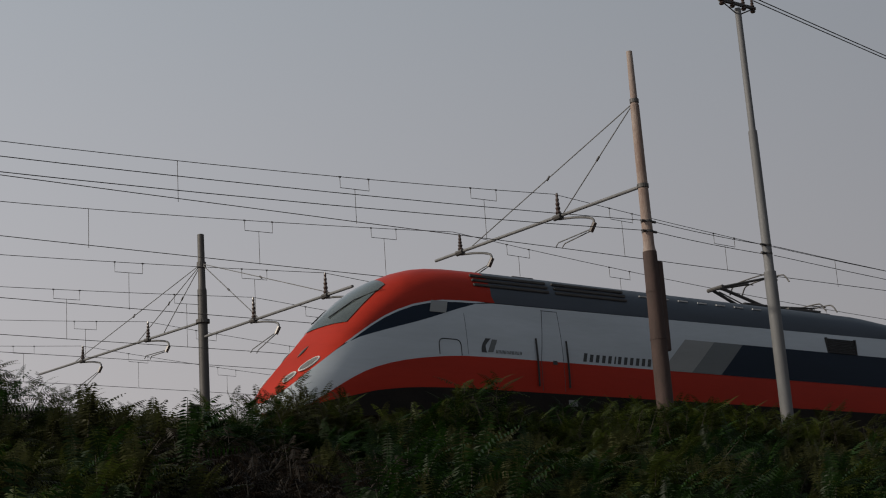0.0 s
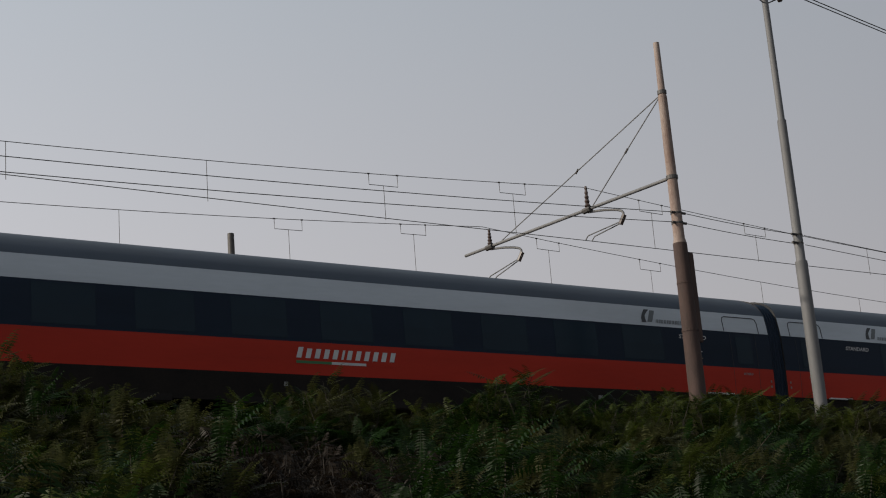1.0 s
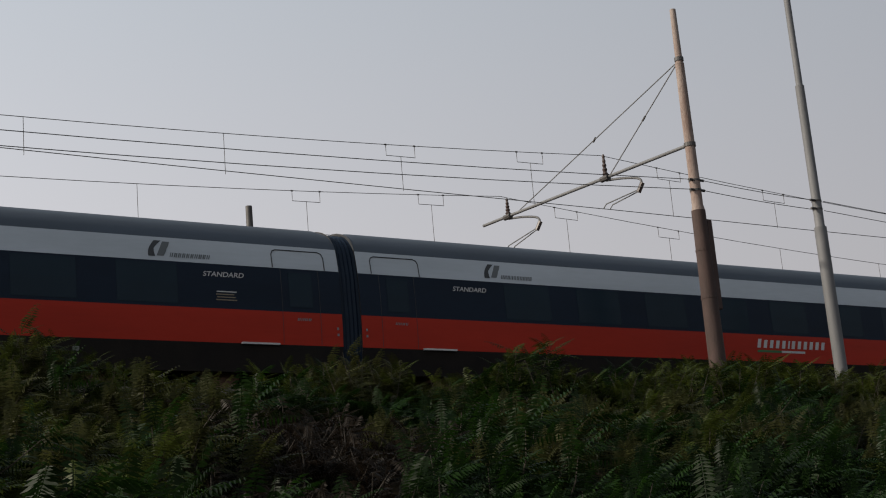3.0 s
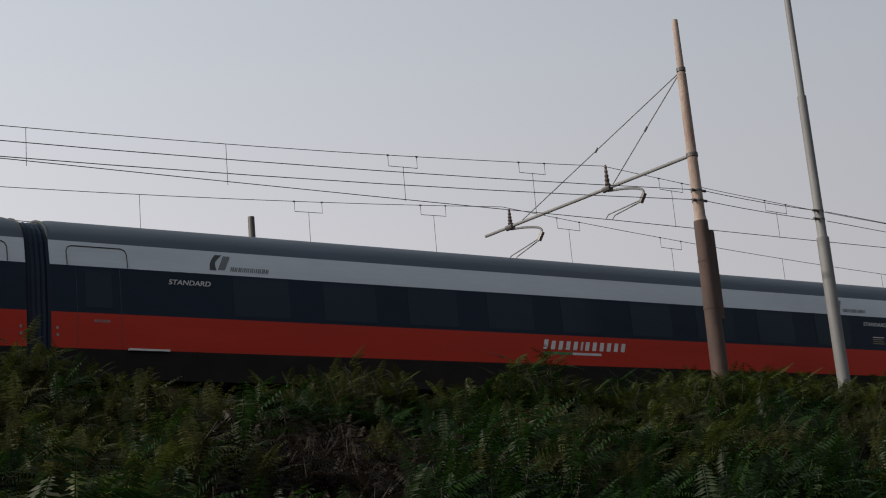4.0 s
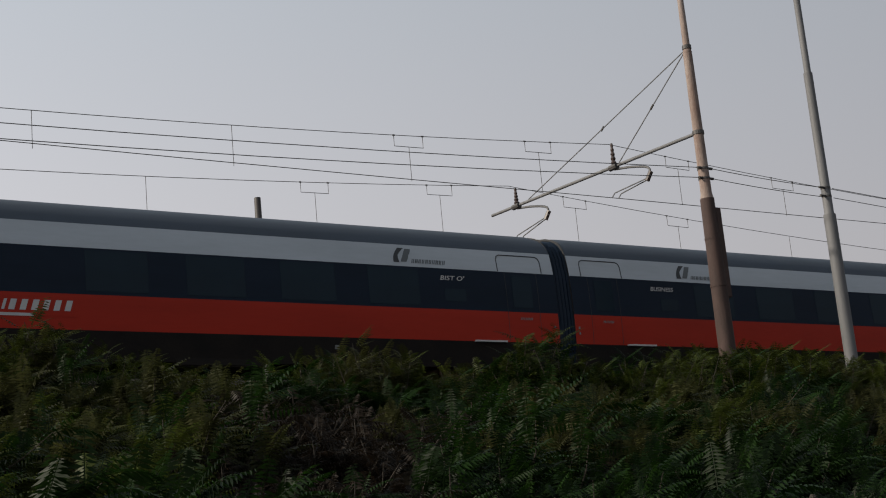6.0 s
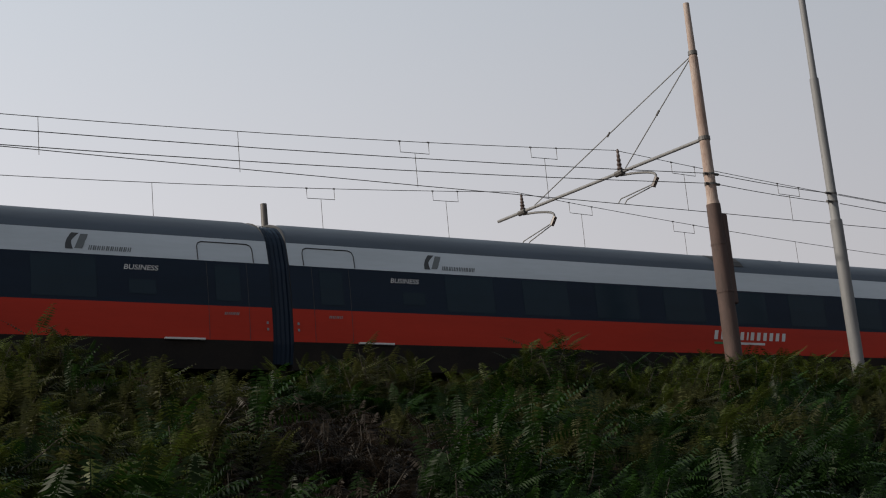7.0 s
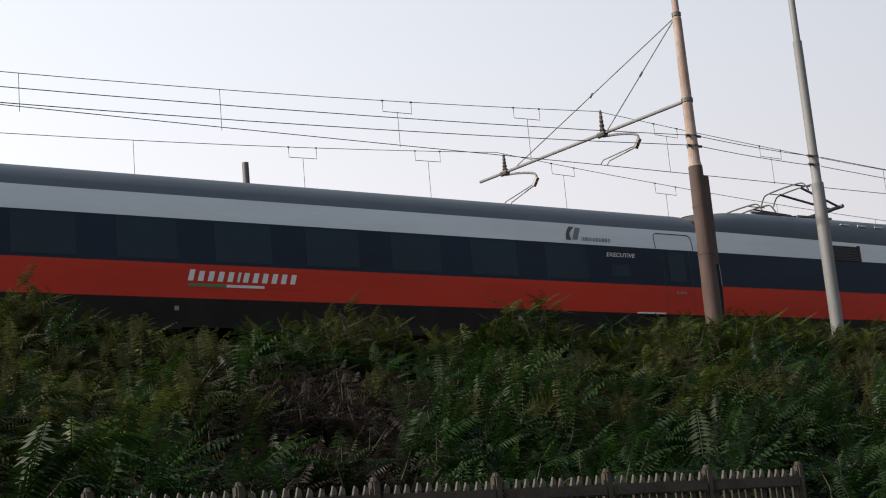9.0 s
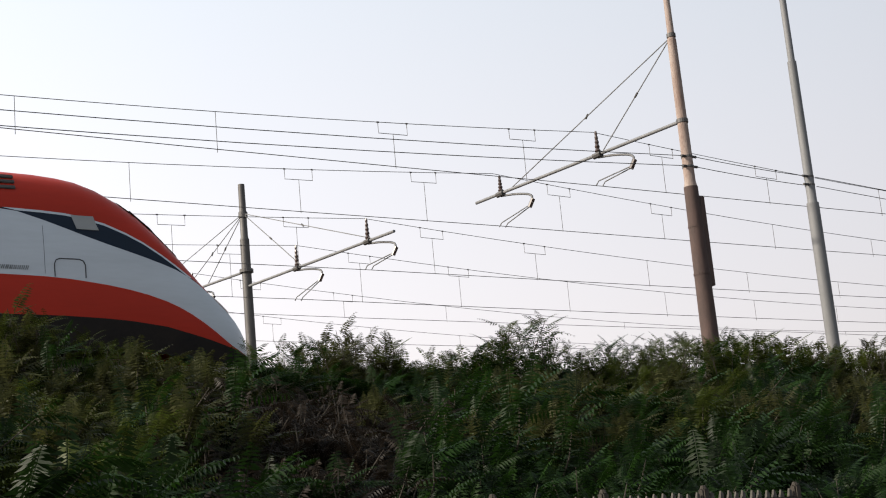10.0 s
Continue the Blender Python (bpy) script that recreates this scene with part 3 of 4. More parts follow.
def make_power_car():
    car = tagged(new("power_car"), "streamlined red and pale grey high-speed power car with pantograph raised", "locomotive", "power cars of the train")
    loco_band(FLOOR, RED_LOW, "skirt", SKIRT, car, rows=3)
    loco_band(RED_LOW, RED_HIGH, "red_band", RED, car, rows=4)
    loco_band(RED_HIGH, DARK_LOW, "pale_side", WHITE, car, rows=8)
    under = [(u, z - (0.05 if 1.95 < u < 5.9 else 0.0)) for u, z in UPPER]
    for s in (-1, 1):
        loco_band(DARK_LOW, under, "cab_side_stripe", BLUE, car, 1.9, 6.0, 4, 0, (s,))
        loco_band(under, UPPER, "pale_edge_line", WHITE, car, 1.9, 6.0, 1, 0, (s,))
    loco_cap("nose_hood", RED, car, 0.2, 6.3, -0.6)
    tip = Geo()
    zs = [0.0, 0.24, 0.5]
    tip.v = [(0.2, -loco_width(0.2, z), z) for z in zs] + [(0.2, 0, 0.55)] + [(0.2, loco_width(0.2, z), z) for z in zs[::-1]]
    tip.f = [list(range(len(tip.v)))[::-1]]
    tip.make("nose_tip", WHITE, car)
    loco_cap("roof", ROOF, car, 6.3, LENGTH, -0.6)
    end = Geo()
    zs = [0.2, 0.9, 1.66, 2.4, 3.0, 3.2, 3.35, 3.5, 3.62, 3.72, 3.79, 3.83]
    end.v = [(LENGTH - 0.02, -loco_width(LENGTH, z), z) for z in zs] + [(LENGTH - 0.02, loco_width(LENGTH, z), z) for z in zs[::-1]]
    end.f = [list(range(len(end.v)))]
    end.make("end_wall", RUBBER, car)
    bellows(LENGTH - 0.02, 0.09, car)
    # windscreen
    ws = Geo()
    rows = []
    for i in range(9):
        line = []
        for k in range(-8, 9):
            edge = abs(k) / 8
            u0, u1 = 1.66 + 0.5 * edge ** 1.6, 3.42 - 0.1 * edge
            u = u0 + (u1 - u0) * i / 8
            top, low = lerp(TOP, u), lerp(UPPER, u)
            a = math.radians(90 - edge * (60 - 20 * i / 8))
            z = low + (top - low) * math.sin(a)
            line.append((u - 0.012, (-1 if k < 0 else 1) * (loco_width(u, z) if k else 0), z + 0.014))
        rows.append(line)
    ws.grid(rows).make("windscreen", WINDSCREEN, car, True, "dark cab windscreen")
    for s in (-1, 1):
        pts = []
        for u, a in ((2.05, 62), (2.6, 55), (3.2, 42)):
            top, low = lerp(TOP, u), lerp(UPPER, u)
            z = low + (top - low) * math.sin(math.radians(a))
            pts.append((u - 0.03, s * loco_width(u, z), z + 0.028))
        Geo().tube(pts, 0.014, 5).make("wiper", RUBBER, car)
    # headlights on the sloping hood
    def on_hood(u, share, s):
        top, low, w = lerp(TOP, u), lerp(UPPER, u), 0.90 * lerp(WIDE, u)
        n = 1.05 + 1.7 * min(1.0, max(0.0, (u - 1.3) / 2.8))
        return Vector((u, s * share * w, low + (top - low) * (1 - share ** n) ** (1 / n)))
    for s in (-1, 1):
        for u, share, a, b in ((1.14, 0.82, 0.29, 0.115), (0.76, 0.70, 0.18, 0.09)):
            p = on_hood(u, share, s)
            along = (on_hood(u + 0.1, share + 0.02, s) - p).normalized()
            n = along.cross(on_hood(u, share - 0.05, s) - p).normalized()
            n = n if n.z > 0 else -n
            across = n.cross(along).normalized()
            spots = [(math.cos(t), math.sin(t)) for t in [i * math.pi / 10 for i in range(20)]]
            rim, lens = Geo(), Geo()
            ring_pts = [p + n * 0.012 + along * a * cx + across * b * cy for cx, cy in spots]
            bezel = rim.tube(ring_pts + ring_pts[:1], 0.018, 6, False).make("headlight_rim", CHROME, car, True)
            lens.grid([[p + n * (0.008 + 0.02 * (1 - k)) + along * a * k * cx + across * b * k * cy for cx, cy in spots] for k in (1.0, 0.6, 0.05)], True)
            lens.make("headlight_lens", GLASS_LAMP, bezel, True)
        p, q = on_hood(1.14, 0.34, s), on_hood(1.42, 0.37, s)
        Geo().tube([p.lerp(q, t) + Vector((-0.005, 0, 0.005)) for t in (0, 0.25, 0.5, 0.75, 1)], [0.004, 0.022, 0.03, 0.022, 0.004], 8).make("upper_lamp", GLASS_LAMP, car)
    side = lambda u: (lambda z: loco_width(u, z))
    # cab side window, hatch, door, handrails and marks; the two sides are not alike
    for s in (-1, 1):
        sides = (s,)
        back = 0.38 if s < 0 else 0.2
        a, b = (4.25, 4.73) if s < 0 else (4.0, 4.48)
        g = Geo()
        g.grid([[(a + (b - a) * i / 3 + 0.05 * k, s * (loco_width(a + (b - a) * i / 3, z) + 0.022), z) for i in range(4)] for k, z in enumerate((2.72, 2.86, 3.02))][::-s])
        g.make("cab_side_window", MIDGREY, car)
        a = 4.42 if s < 0 else 4.35
        outline(a, a + 0.65, 1.68, 2.07, car, "side_hatch", side(a), 0.012, sides)
        Geo().tube([(a + 0.85, s * (loco_width(a + 0.85, z) + 0.001), z) for z in (1.74, 2.0, 2.3, 2.55, 2.75)], 0.005, 4).make("panel_seam", LINE, car)
        for u in (7.0, 7.98):
            Geo().tube([(u + back, s * (loco_width(8, z) + 0.045), z) for z in (1.05, 1.4, 1.8, 2.1, 2.25)], 0.026, 6).make("handrail", RUBBER, car)
        # one edge of the door leans where the body begins to taper
        Geo().tube([(7.14 + back + 0.22 * max(0, z - 1.7) / 1.3 * 1.0, s * (loco_width(8.5, z) + 0.003), z) for z in (0.95, 1.3, 1.7, 2.0, 2.4, 2.7, 3.02)], 0.008, 5).make("door_seam", LINE, car)
        Geo().tube([(7.86 + back, s * (loco_width(8.5, z) + 0.003), z) for z in (0.95, 1.3, 1.7, 2.0, 2.4, 2.7, 3.02)], 0.006, 5).make("door_seam", LINE, car)
        Geo().tube([(u + back, s * (loco_width(8.5, 3.02) + 0.003), 3.02) for u in (7.34, 7.6, 7.86)], 0.008, 5).make("door_seam", LINE, car)
        patch(7.5 + back, 7.64 + back, 1.62, 1.72, "door_handle", LINE, car, 0.02, 0, sides, side(8.5))
        patch(7.95 + back, 8.25 + back, 0.6, 0.76, "data_plate", PLATE, car, 0.012, 0, sides, side(8.0))
        brand_blocks((8.5 if s < 0 else 10.85) + back, 1.76, 12, 0.202, 0.2, LINE, car, side(10.0), sides)
        slanted_bars((5.72 if s < 0 else 6.15) + back, 1.80, 10, 0.082, 0.085, 0.7, DEEPGREY, car, "operator_bar", side(7.0), sides)
        mark(5.67 if s < 0 else 6.62, 1.80, 0.36, car, side(6.3), s)
        # slanted grey panels towards the coach end
        edges = [11.2 + back, 12.3 + back, 13.4 + back, LENGTH - 0.01]
        for i, (mat, name) in enumerate(((MIDGREY, "mid_grey_panel"), (DEEPGREY, "deep_grey_panel"), (BLUE, "dark_panel"))):
            rows = []
            for z in (1.685, 1.85, 2.0, 2.15, 2.3, 2.45, 2.6):
                sl = (z - 1.68) * 1.13
                a = edges[i] + sl
                b = edges[i + 1] + (sl if i < 2 else 0)
                rows.append([(x, s * (loco_width(x, z) + 0.008), z if z > 1.7 else lerp(RED_HIGH, x) + 0.001) for x in [a + (b - a) * k / 6 for k in range(7)]])
            Geo().grid(rows if s < 0 else rows[::-1]).make(name, mat, car)
        a, b = (18.35, 19.6) if s < 0 else (16.3, 17.65)
        g = Geo()
        for k in range(9):
            z = 2.60 + k * 0.05
            y = loco_width(16.6, z) + 0.012
            g.box(a + 0.03, b - 0.03, s * y - 0.02, s * y + 0.02, z, z + 0.036)
        for u in (a, b):
            g.box(u - 0.03, u + 0.03, s * loco_width(16.6, 2.8) - 0.03, s * loco_width(16.6, 2.8) + 0.045, 2.58, 3.06)
        g.make("intake_grille", RUBBER, car)
    # roof equipment
    for k in range(3):
        for s in (-1, 1):
            z = 3.5 + k * 0.13
            g = Geo()
            for a, b in ((5.7, 8.1), (8.3, 10.75)):
                g.box(a, b, s * loco_width(10, z) - 0.03, s * loco_width(10, z) + 0.03, z, z + 0.07, 0.015)
            g.make("roof_louvre", DARKSTEEL, car)
    Geo().box(7.6, 8.4, -0.45, 0.45, 3.93, 4.14, 0.06).make("roof_box", DARKSTEEL, car)
    Geo().tube([(5.7, 0, 3.98), (5.7, 0, 4.17)], 0.045, 8).make("aerial", RUBBER, car)
    Geo().tube([(11.9, 0.2, 3.95), (11.9, 0.2, 4.2)], 0.06, 8).make("aerial", RUBBER, car)
    hump = Geo()
    hump.box(11.0, 19.6, -0.75, 0.75, 3.8, 4.0, 0.09)
    hump.make("roof_hatch", ROOF, car)
    for i in range(8):
        for s in (-1, 1):
            u = 11.3 + i * 0.72
            yb = loco_width(u, 3.72) + 0.015
            Geo().box(u, u + 0.34, s * yb - 0.015, s * yb + 0.015, 3.71, 3.745).make("roof_bracket", MARK, car, label="bright metal roof edge bracket")
    for u, y in ((13.0, 0.2), (13.6, -0.1), (14.2, 0.1), (17.2, 0.3)):
        g = Geo()
        for k in range(4):
            g.tube([(u, y, 3.95 + k * 0.05), (u, y, 3.97 + k * 0.05), (u, y, 4.0 + k * 0.05)], [0.05, 0.085, 0.05], 10)
        g.make("roof_insulator", CERAMIC, car)
    Geo().tube(arc([(13.0, 0.2, 4.15), (13.3, 0, 4.2), (13.6, -0.1, 4.15), (14.2, 0.1, 4.16), (15.5, 0.2, 4.1), (17.2, 0.3, 4.16), (18.6, 0.2, 3.98)], 4), 0.02, 6).make("roof_cable", DARKSTEEL, car)
    make_pantograph(17.0, True, car)
    make_pantograph(18.85, False, car)
    bogie(4.8, car)
    bogie(17.2, car)
    return car


SPEED = 34.907
GAP_ONE = 39.66         # first coupling at the start
COUPLED = 22.15           # nose tip to coupling
# small departures from even speed: seconds, metres
DRIFT = [(0.0, -0.34), (0.5, -0.2), (1.0, -0.28), (1.5, -0.22), (2.0, -0.02), (2.5, 0.14), (3.0, 0.16), (3.5, 0.12), (4.0, 0.22), (4.5, 0.4), (5.0, 0.46), (5.5, 0.46), (6.0, 0.25), (6.5, -0.1), (7.0, -0.37), (7.5, -0.33), (8.0, -0.06), (8.5, 0.0), (9.0, -0.08), (9.5, -0.2), (10.0, -0.2)]


def make_train():
    """Returns the vehicles with their place in the train and their turn."""
    out = [(make_power_car(), GAP_ONE - COUPLED + 0.14, 0)]
    first = {}
    for i, word in enumerate(CLASS_WORDS):
        if i == 8:
            car = make_carriage(word, True)
        elif word in first:
            car = copy_thing(first[word], Matrix())
        else:
            car = first[word] = make_carriage(word)
        out.append((car, GAP_ONE + PITCH * (i + 0.5), 0))
    back = make_power_car()
    out.append((back, GAP_ONE + PITCH * 11 + COUPLED, 180))
    return out


TRAIN = make_train()


# ---- overhead line ----
def sag_line(p, q, sag, steps=18):
    p, q = Vector(p), Vector(q)
    return [p.lerp(q, i / steps) - Vector((0, 0, 4 * sag * (i / steps) * (1 - i / steps))) for i in range(steps + 1)]


def make_wire(name, label, pts, r=0.009):
    r *= 1.15
    return tagged(Geo().tube(pts, r, 5).make(name, WIRE), label, "overhead wire", "overhead wires")


def catenary(y, x0, contact, top, left, right):
    """Messenger wire with droppers and contact wire of one track; left, right: span and sag."""
    for side, (span, sag) in ((-1, left), (1, right)):
        def low(d):
            return contact - 0.5 * (d / span) * (1 - d / span)
        mess = sag_line((x0, y, top), (x0 + side * span, y, top), sag, 24)
        w = make_wire("messenger_wire", "dark messenger wire with hanging droppers above the tracks", mess, 0.008)
        cont = [(x0 + side * span * k / 8, y - 0.5 * min(k, 8 - k) / 4, low(span * k / 8)) for k in range(9)]
        make_wire("contact_wire", "dark contact wire stretched above the track", cont, 0.009)

        def high(d):
            return top - 4 * sag * (d / span) * (1 - d / span)
        for d in (2.4, 6.4):
            g = Geo()
            z, lo = high(d), high(d) - 0.28
            g.tube([(x0 + side * (d - 0.42), y, high(d - 0.42)), (x0 + side * (d - 0.42), y, lo), (x0 + side * (d + 0.42), y, lo - 0.02), (x0 + side * (d + 0.42), y, high(d + 0.42))], 0.009, 5)
            g.tube([(x0 + side * d, y, lo), (x0 + side * d, y, low(d))], 0.0075, 5)
            for e in (-0.42, 0.42):
                g.tube([(x0 + side * (d + e) - 0.03, y, high(d + e)), (x0 + side * (d + e) + 0.03, y, high(d + e))], 0.02, 6)
            g.make("dropper_loop", WIRE, w)
        d = 11.2
        while d < span - 8:
            Geo().tube([(x0 + side * d, y, high(d)), (x0 + side * d, y, low(d))], 0.0075, 5).make("dropper", WIRE, w)
            d += 4.7


def insulator(x, y, z0, z1, parent):
    g = Geo()
    n = 5
    rows, radii = [], []
    for k in range(n * 2 + 1):
        rows.append((x, y, z0 + (z1 - z0) * k / (n * 2)))
        radii.append((0.075 - 0.05 * k / (n * 2)) * (1.0 if k % 2 else 0.6) + 0.012)
    g.tube(rows, radii, 10)
    g.make("insulator", CERAMIC, parent)


def cantilever(x, y0, y1, z, z_end, mounts, contact, parent, ties, drop=0.0):
    """A tubular arm from the mast at y0 to y1 with wire supports at the mounts."""
    s = 1 if y1 > y0 else -1
    parent = Geo().tube([(x, y0, z), (x, y1, z_end)], 0.045, 10).make("cantilever_arm", STEEL, parent, True)

    def level(y):
        return z + (z_end - z) * (y - y0) / (y1 - y0)
    for ym, top in mounts:
        insulator(x, ym, level(ym) + 0.04, top - 0.02, parent)
        zc = level(ym)
        g = Geo()
        g.tube([(x - 0.02, ym - 0.15, zc - 0.02), (x - 0.02, ym + 0.15, zc - 0.02)], 0.085, 8)
        g.make("clamp", DARKSTEEL, parent)
        r = Geo()
        bend = [(x, ym, zc - 0.08), (x + 0.15, ym - 0.55, zc - 0.16), (x + 0.3, ym - 1.0, zc - 0.30), (x + 0.28, ym - 1.05, zc - 0.55)]
        r.tube(arc(bend, 4), 0.034, 8)
        r.make("registration_arm", STEEL, parent, True)
        Geo().tube([(x + 0.32, ym - 1.06, zc - 0.42), (x + 0.24, ym - 0.96, zc - 0.66)], 0.065, 8).make("arm_insulator", CERAMIC, parent)
        e = Geo()
        for k in (0, 0.22):
            e.tube([(x + 0.26, ym - 1.0, zc - 0.58 - k * 0.2), (x + k - 0.1, ym - 0.02, contact + 0.1), (x + k - 0.12, ym + 0.08, contact)], 0.017, 6)
        e.make("steady_arm", STEEL, parent)
    for y, zt in ties:
        g = Geo()
        g.tube([(x, y0, zt), (x, y, level(y) + 0.05)], 0.016, 6)
        g.make("tie_rod", STEEL, parent)
        m = 0.5
        Geo().tube([(x, y0 + (y - y0) * m - 0.06 * s, zt + (level(y) + 0.05 - zt) * m + 0.045), (x, y0 + (y - y0) * m + 0.06 * s, zt + (level(y) + 0.05 - zt) * m - 0.045)], 0.03, 6).make("turnbuckle", DARKSTEEL, parent)


def ring(x, y, z, r, parent, mat, h=0.09):
    Geo().tube([(x, y, z - h / 2), (x, y, z + h / 2)], r, 16).make("band", mat, parent)


NEAR_MAST = (26.85, 27.65)


def make_near_mast():
    x, y = NEAR_MAST
    mast = tagged(new("overhead_line_mast"), "tapered weathered pole, rusty below, carrying a cantilever over two tracks", "catenary mast", "masts of the overhead line")
    Geo().tube([(x, y, 6.6), (x, y, 8.0), (x, y, 11.42)], [0.215, 0.21, 0.175], 20).make("lower_pole", RUST, mast, True)
    Geo().tube([(x, y, 11.38), (x, y, 11.56), (x, y, 13.6), (x, y, 15.3)], [0.175, 0.14, 0.125, 0.115], 20).make("middle_pole", RUSTPOLE, mast, True)
    Geo().tube([(x, y, 15.28), (x, y, 15.4), (x, y, 16.78)], [0.115, 0.09, 0.078], 20).make("upper_pole", RUSTPOLE, mast, True)
    g = Geo()
    g.box(x + 0.10, x + 0.29, y - 0.14, y + 0.06, 8.9, 11.17, 0.02)
    g.make("cable_duct", RUST, mast, label="rusty steel cable cover")
    for z, r in ((10.4, 0.195), (9.2, 0.21), (15.42, 0.118), (13.14, 0.15), (12.2, 0.147), (11.94, 0.15)):
        ring(x, y, z, r, mast, RUST if z < 11 else DARKSTEEL, 0.05 if z < 12.5 else 0.1)
    for z in (12.2, 11.94):
        Geo().tube([(x - 0.24, y - 0.06, z), (x - 0.12, y - 0.06, z)], 0.036, 8).make("wire_clamp", DARKSTEEL, mast)
        Geo().tube([(x + 0.12, y - 0.06, z), (x + 0.24, y - 0.06, z)], 0.036, 8).make("wire_clamp", DARKSTEEL, mast)
    cantilever(x - 0.02, y, 36.65, 13.14, 13.44, ((30.95, 13.92), (35.4, 13.95)), 12.4, mast, ((30.73, 15.38), (34.82, 15.38)))
    return mast


def make_tube_pole():
    x, y = 31.6, 28.05
    p = tagged(new("steel_line_pole"), "tall stepped grey steel tube pole with small crossarm", "utility pole")
    Geo().tube([(x, y, 6.6), (x, y, 11.45)], [0.17, 0.165], 20).make("lower_tube", STEEL, p, True)
    Geo().tube([(x, y, 11.4), (x, y, 11.5), (x, y, 15.45)], [0.165, 0.128, 0.122], 20).make("middle_tube", STEEL, p, True)
    Geo().tube([(x, y, 15.4), (x, y, 15.5), (x, y, 19.1)], [0.122, 0.094, 0.088], 20).make("upper_tube", STEEL, p, True)
    for z in (12.18, 11.95):
        ring(x, y, z, 0.135, p, DARKSTEEL, 0.05)
        Geo().tube([(x - 0.3, y - 0.06, z), (x - 0.12, y - 0.06, z)], 0.034, 8).make("wire_clamp", DARKSTEEL, p)
    c = Geo()
    c.box(x - 0.72, x + 0.72, y - 0.04, y + 0.04, 19.2, 19.28)
    c.tube([(x - 0.6, y, 19.2), (x - 0.1, y, 18.95)], 0.02, 6)
    c.tube([(x + 0.6, y, 19.2), (x + 0.1, y, 18.95)], 0.02, 6)
    c.make("crossarm", DARKSTEEL, p)
    for dx in (-0.62, -0.2, 0.25, 0.62):
        insulator(x + dx, y, 19.1, 19.55 if abs(dx) < 0.5 else 19.5, p)
    return p


def make_far_mast():
    x, y = 24.73, 47.5
    mast = tagged(new("overhead_line_mast"), "slim dark pole between far tracks with arms on both sides", "catenary mast", "masts of the overhead line")
    Geo().tube([(x, y, 6.8), (x, y, 14.9)], [0.19, 0.16], 16).make("lower_pole", DARKSTEEL, mast, True)
    Geo().tube([(x, y, 14.9), (x, y, 15.0), (x, y, 16.9)], [0.16, 0.13, 0.115], 16).make("upper_pole", DARKSTEEL, mast, True)
    ring(x, y, 15.8, 0.16, mast, DARKSTEEL, 0.2)
    ring(x, y, 13.8, 0.24, mast, DARKSTEEL, 0.12)
    cantilever(x, y, 38.0, 13.25, 12.8, ((39.5, 13.6), (43.95, 13.85)), 12.0, mast, ((39.3, 15.85), (43.7, 15.85)))
    cantilever(x, y, 62.2, 13.8, 14.74, ((51.8, 14.75), (57.7, 15.05)), 13.35, mast, ((50.5, 15.85), (52.6, 15.85), (58.4, 15.85)))
    for s in (-1, 1):
        Geo().box(x + s * 0.42 - 0.2, x + s * 0.42 + 0.2, y - 0.12, y + 0.12, 6.8, 10.6 - 0.3 * s, 0.02).make("cable_box", DARKSTEEL, mast)
    return mast


def make_overhead():
    make_near_mast()
    make_tube_pole()
    make_far_mast()
    catenary(31.1, 26.85, 12.42, 13.92, (50, 0.87), (58, 1.2))
    catenary(35.3, 26.5, 12.38, 13.94, (50, 0.92), (58, 1.3))
    catenary(39.6, 24.75, 12.0, 13.6, (50, 0.7), (58, 1.2))
    catenary(44.0, 24.75, 12.05, 13.85, (50, 0.7), (58, 1.2))
    catenary(51.9, 24.75, 13.3, 14.75, (50, 0.9), (58, 1.4))
    catenary(57.8, 24.75, 13.5, 15.05, (50, 0.9), (58, 1.4))
    x, y = NEAR_MAST
    for z in (12.2, 11.94):
        make_wire("feeder_wire", "dark feeder wire clamped to the masts", sag_line((x - 55, y - 0.06, z), (x - 0.25, y - 0.06, z), 0.75 if z > 12 else 0.81), 0.0085)
        make_wire("feeder_wire", "dark feeder wire clamped to the masts", sag_line((x + 0.25, y - 0.06, z), (31.4, 28.0, z - 0.02), 0.03, 6), 0.0085)
        make_wire("feeder_wire", "dark feeder wire clamped to the masts", sag_line((31.8, 28.0, z - 0.02), (85, 29.0, z), 0.7), 0.0085)
    for dx in (-0.2, 0.62):
        make_wire("power_line", "dark electricity line running from the steel pole", sag_line((31.6 + dx, 28.05, 19.6), (31.6 + dx + 80, 28.05 + 11.0, 19.6), 0.55), 0.014)


make_overhead()


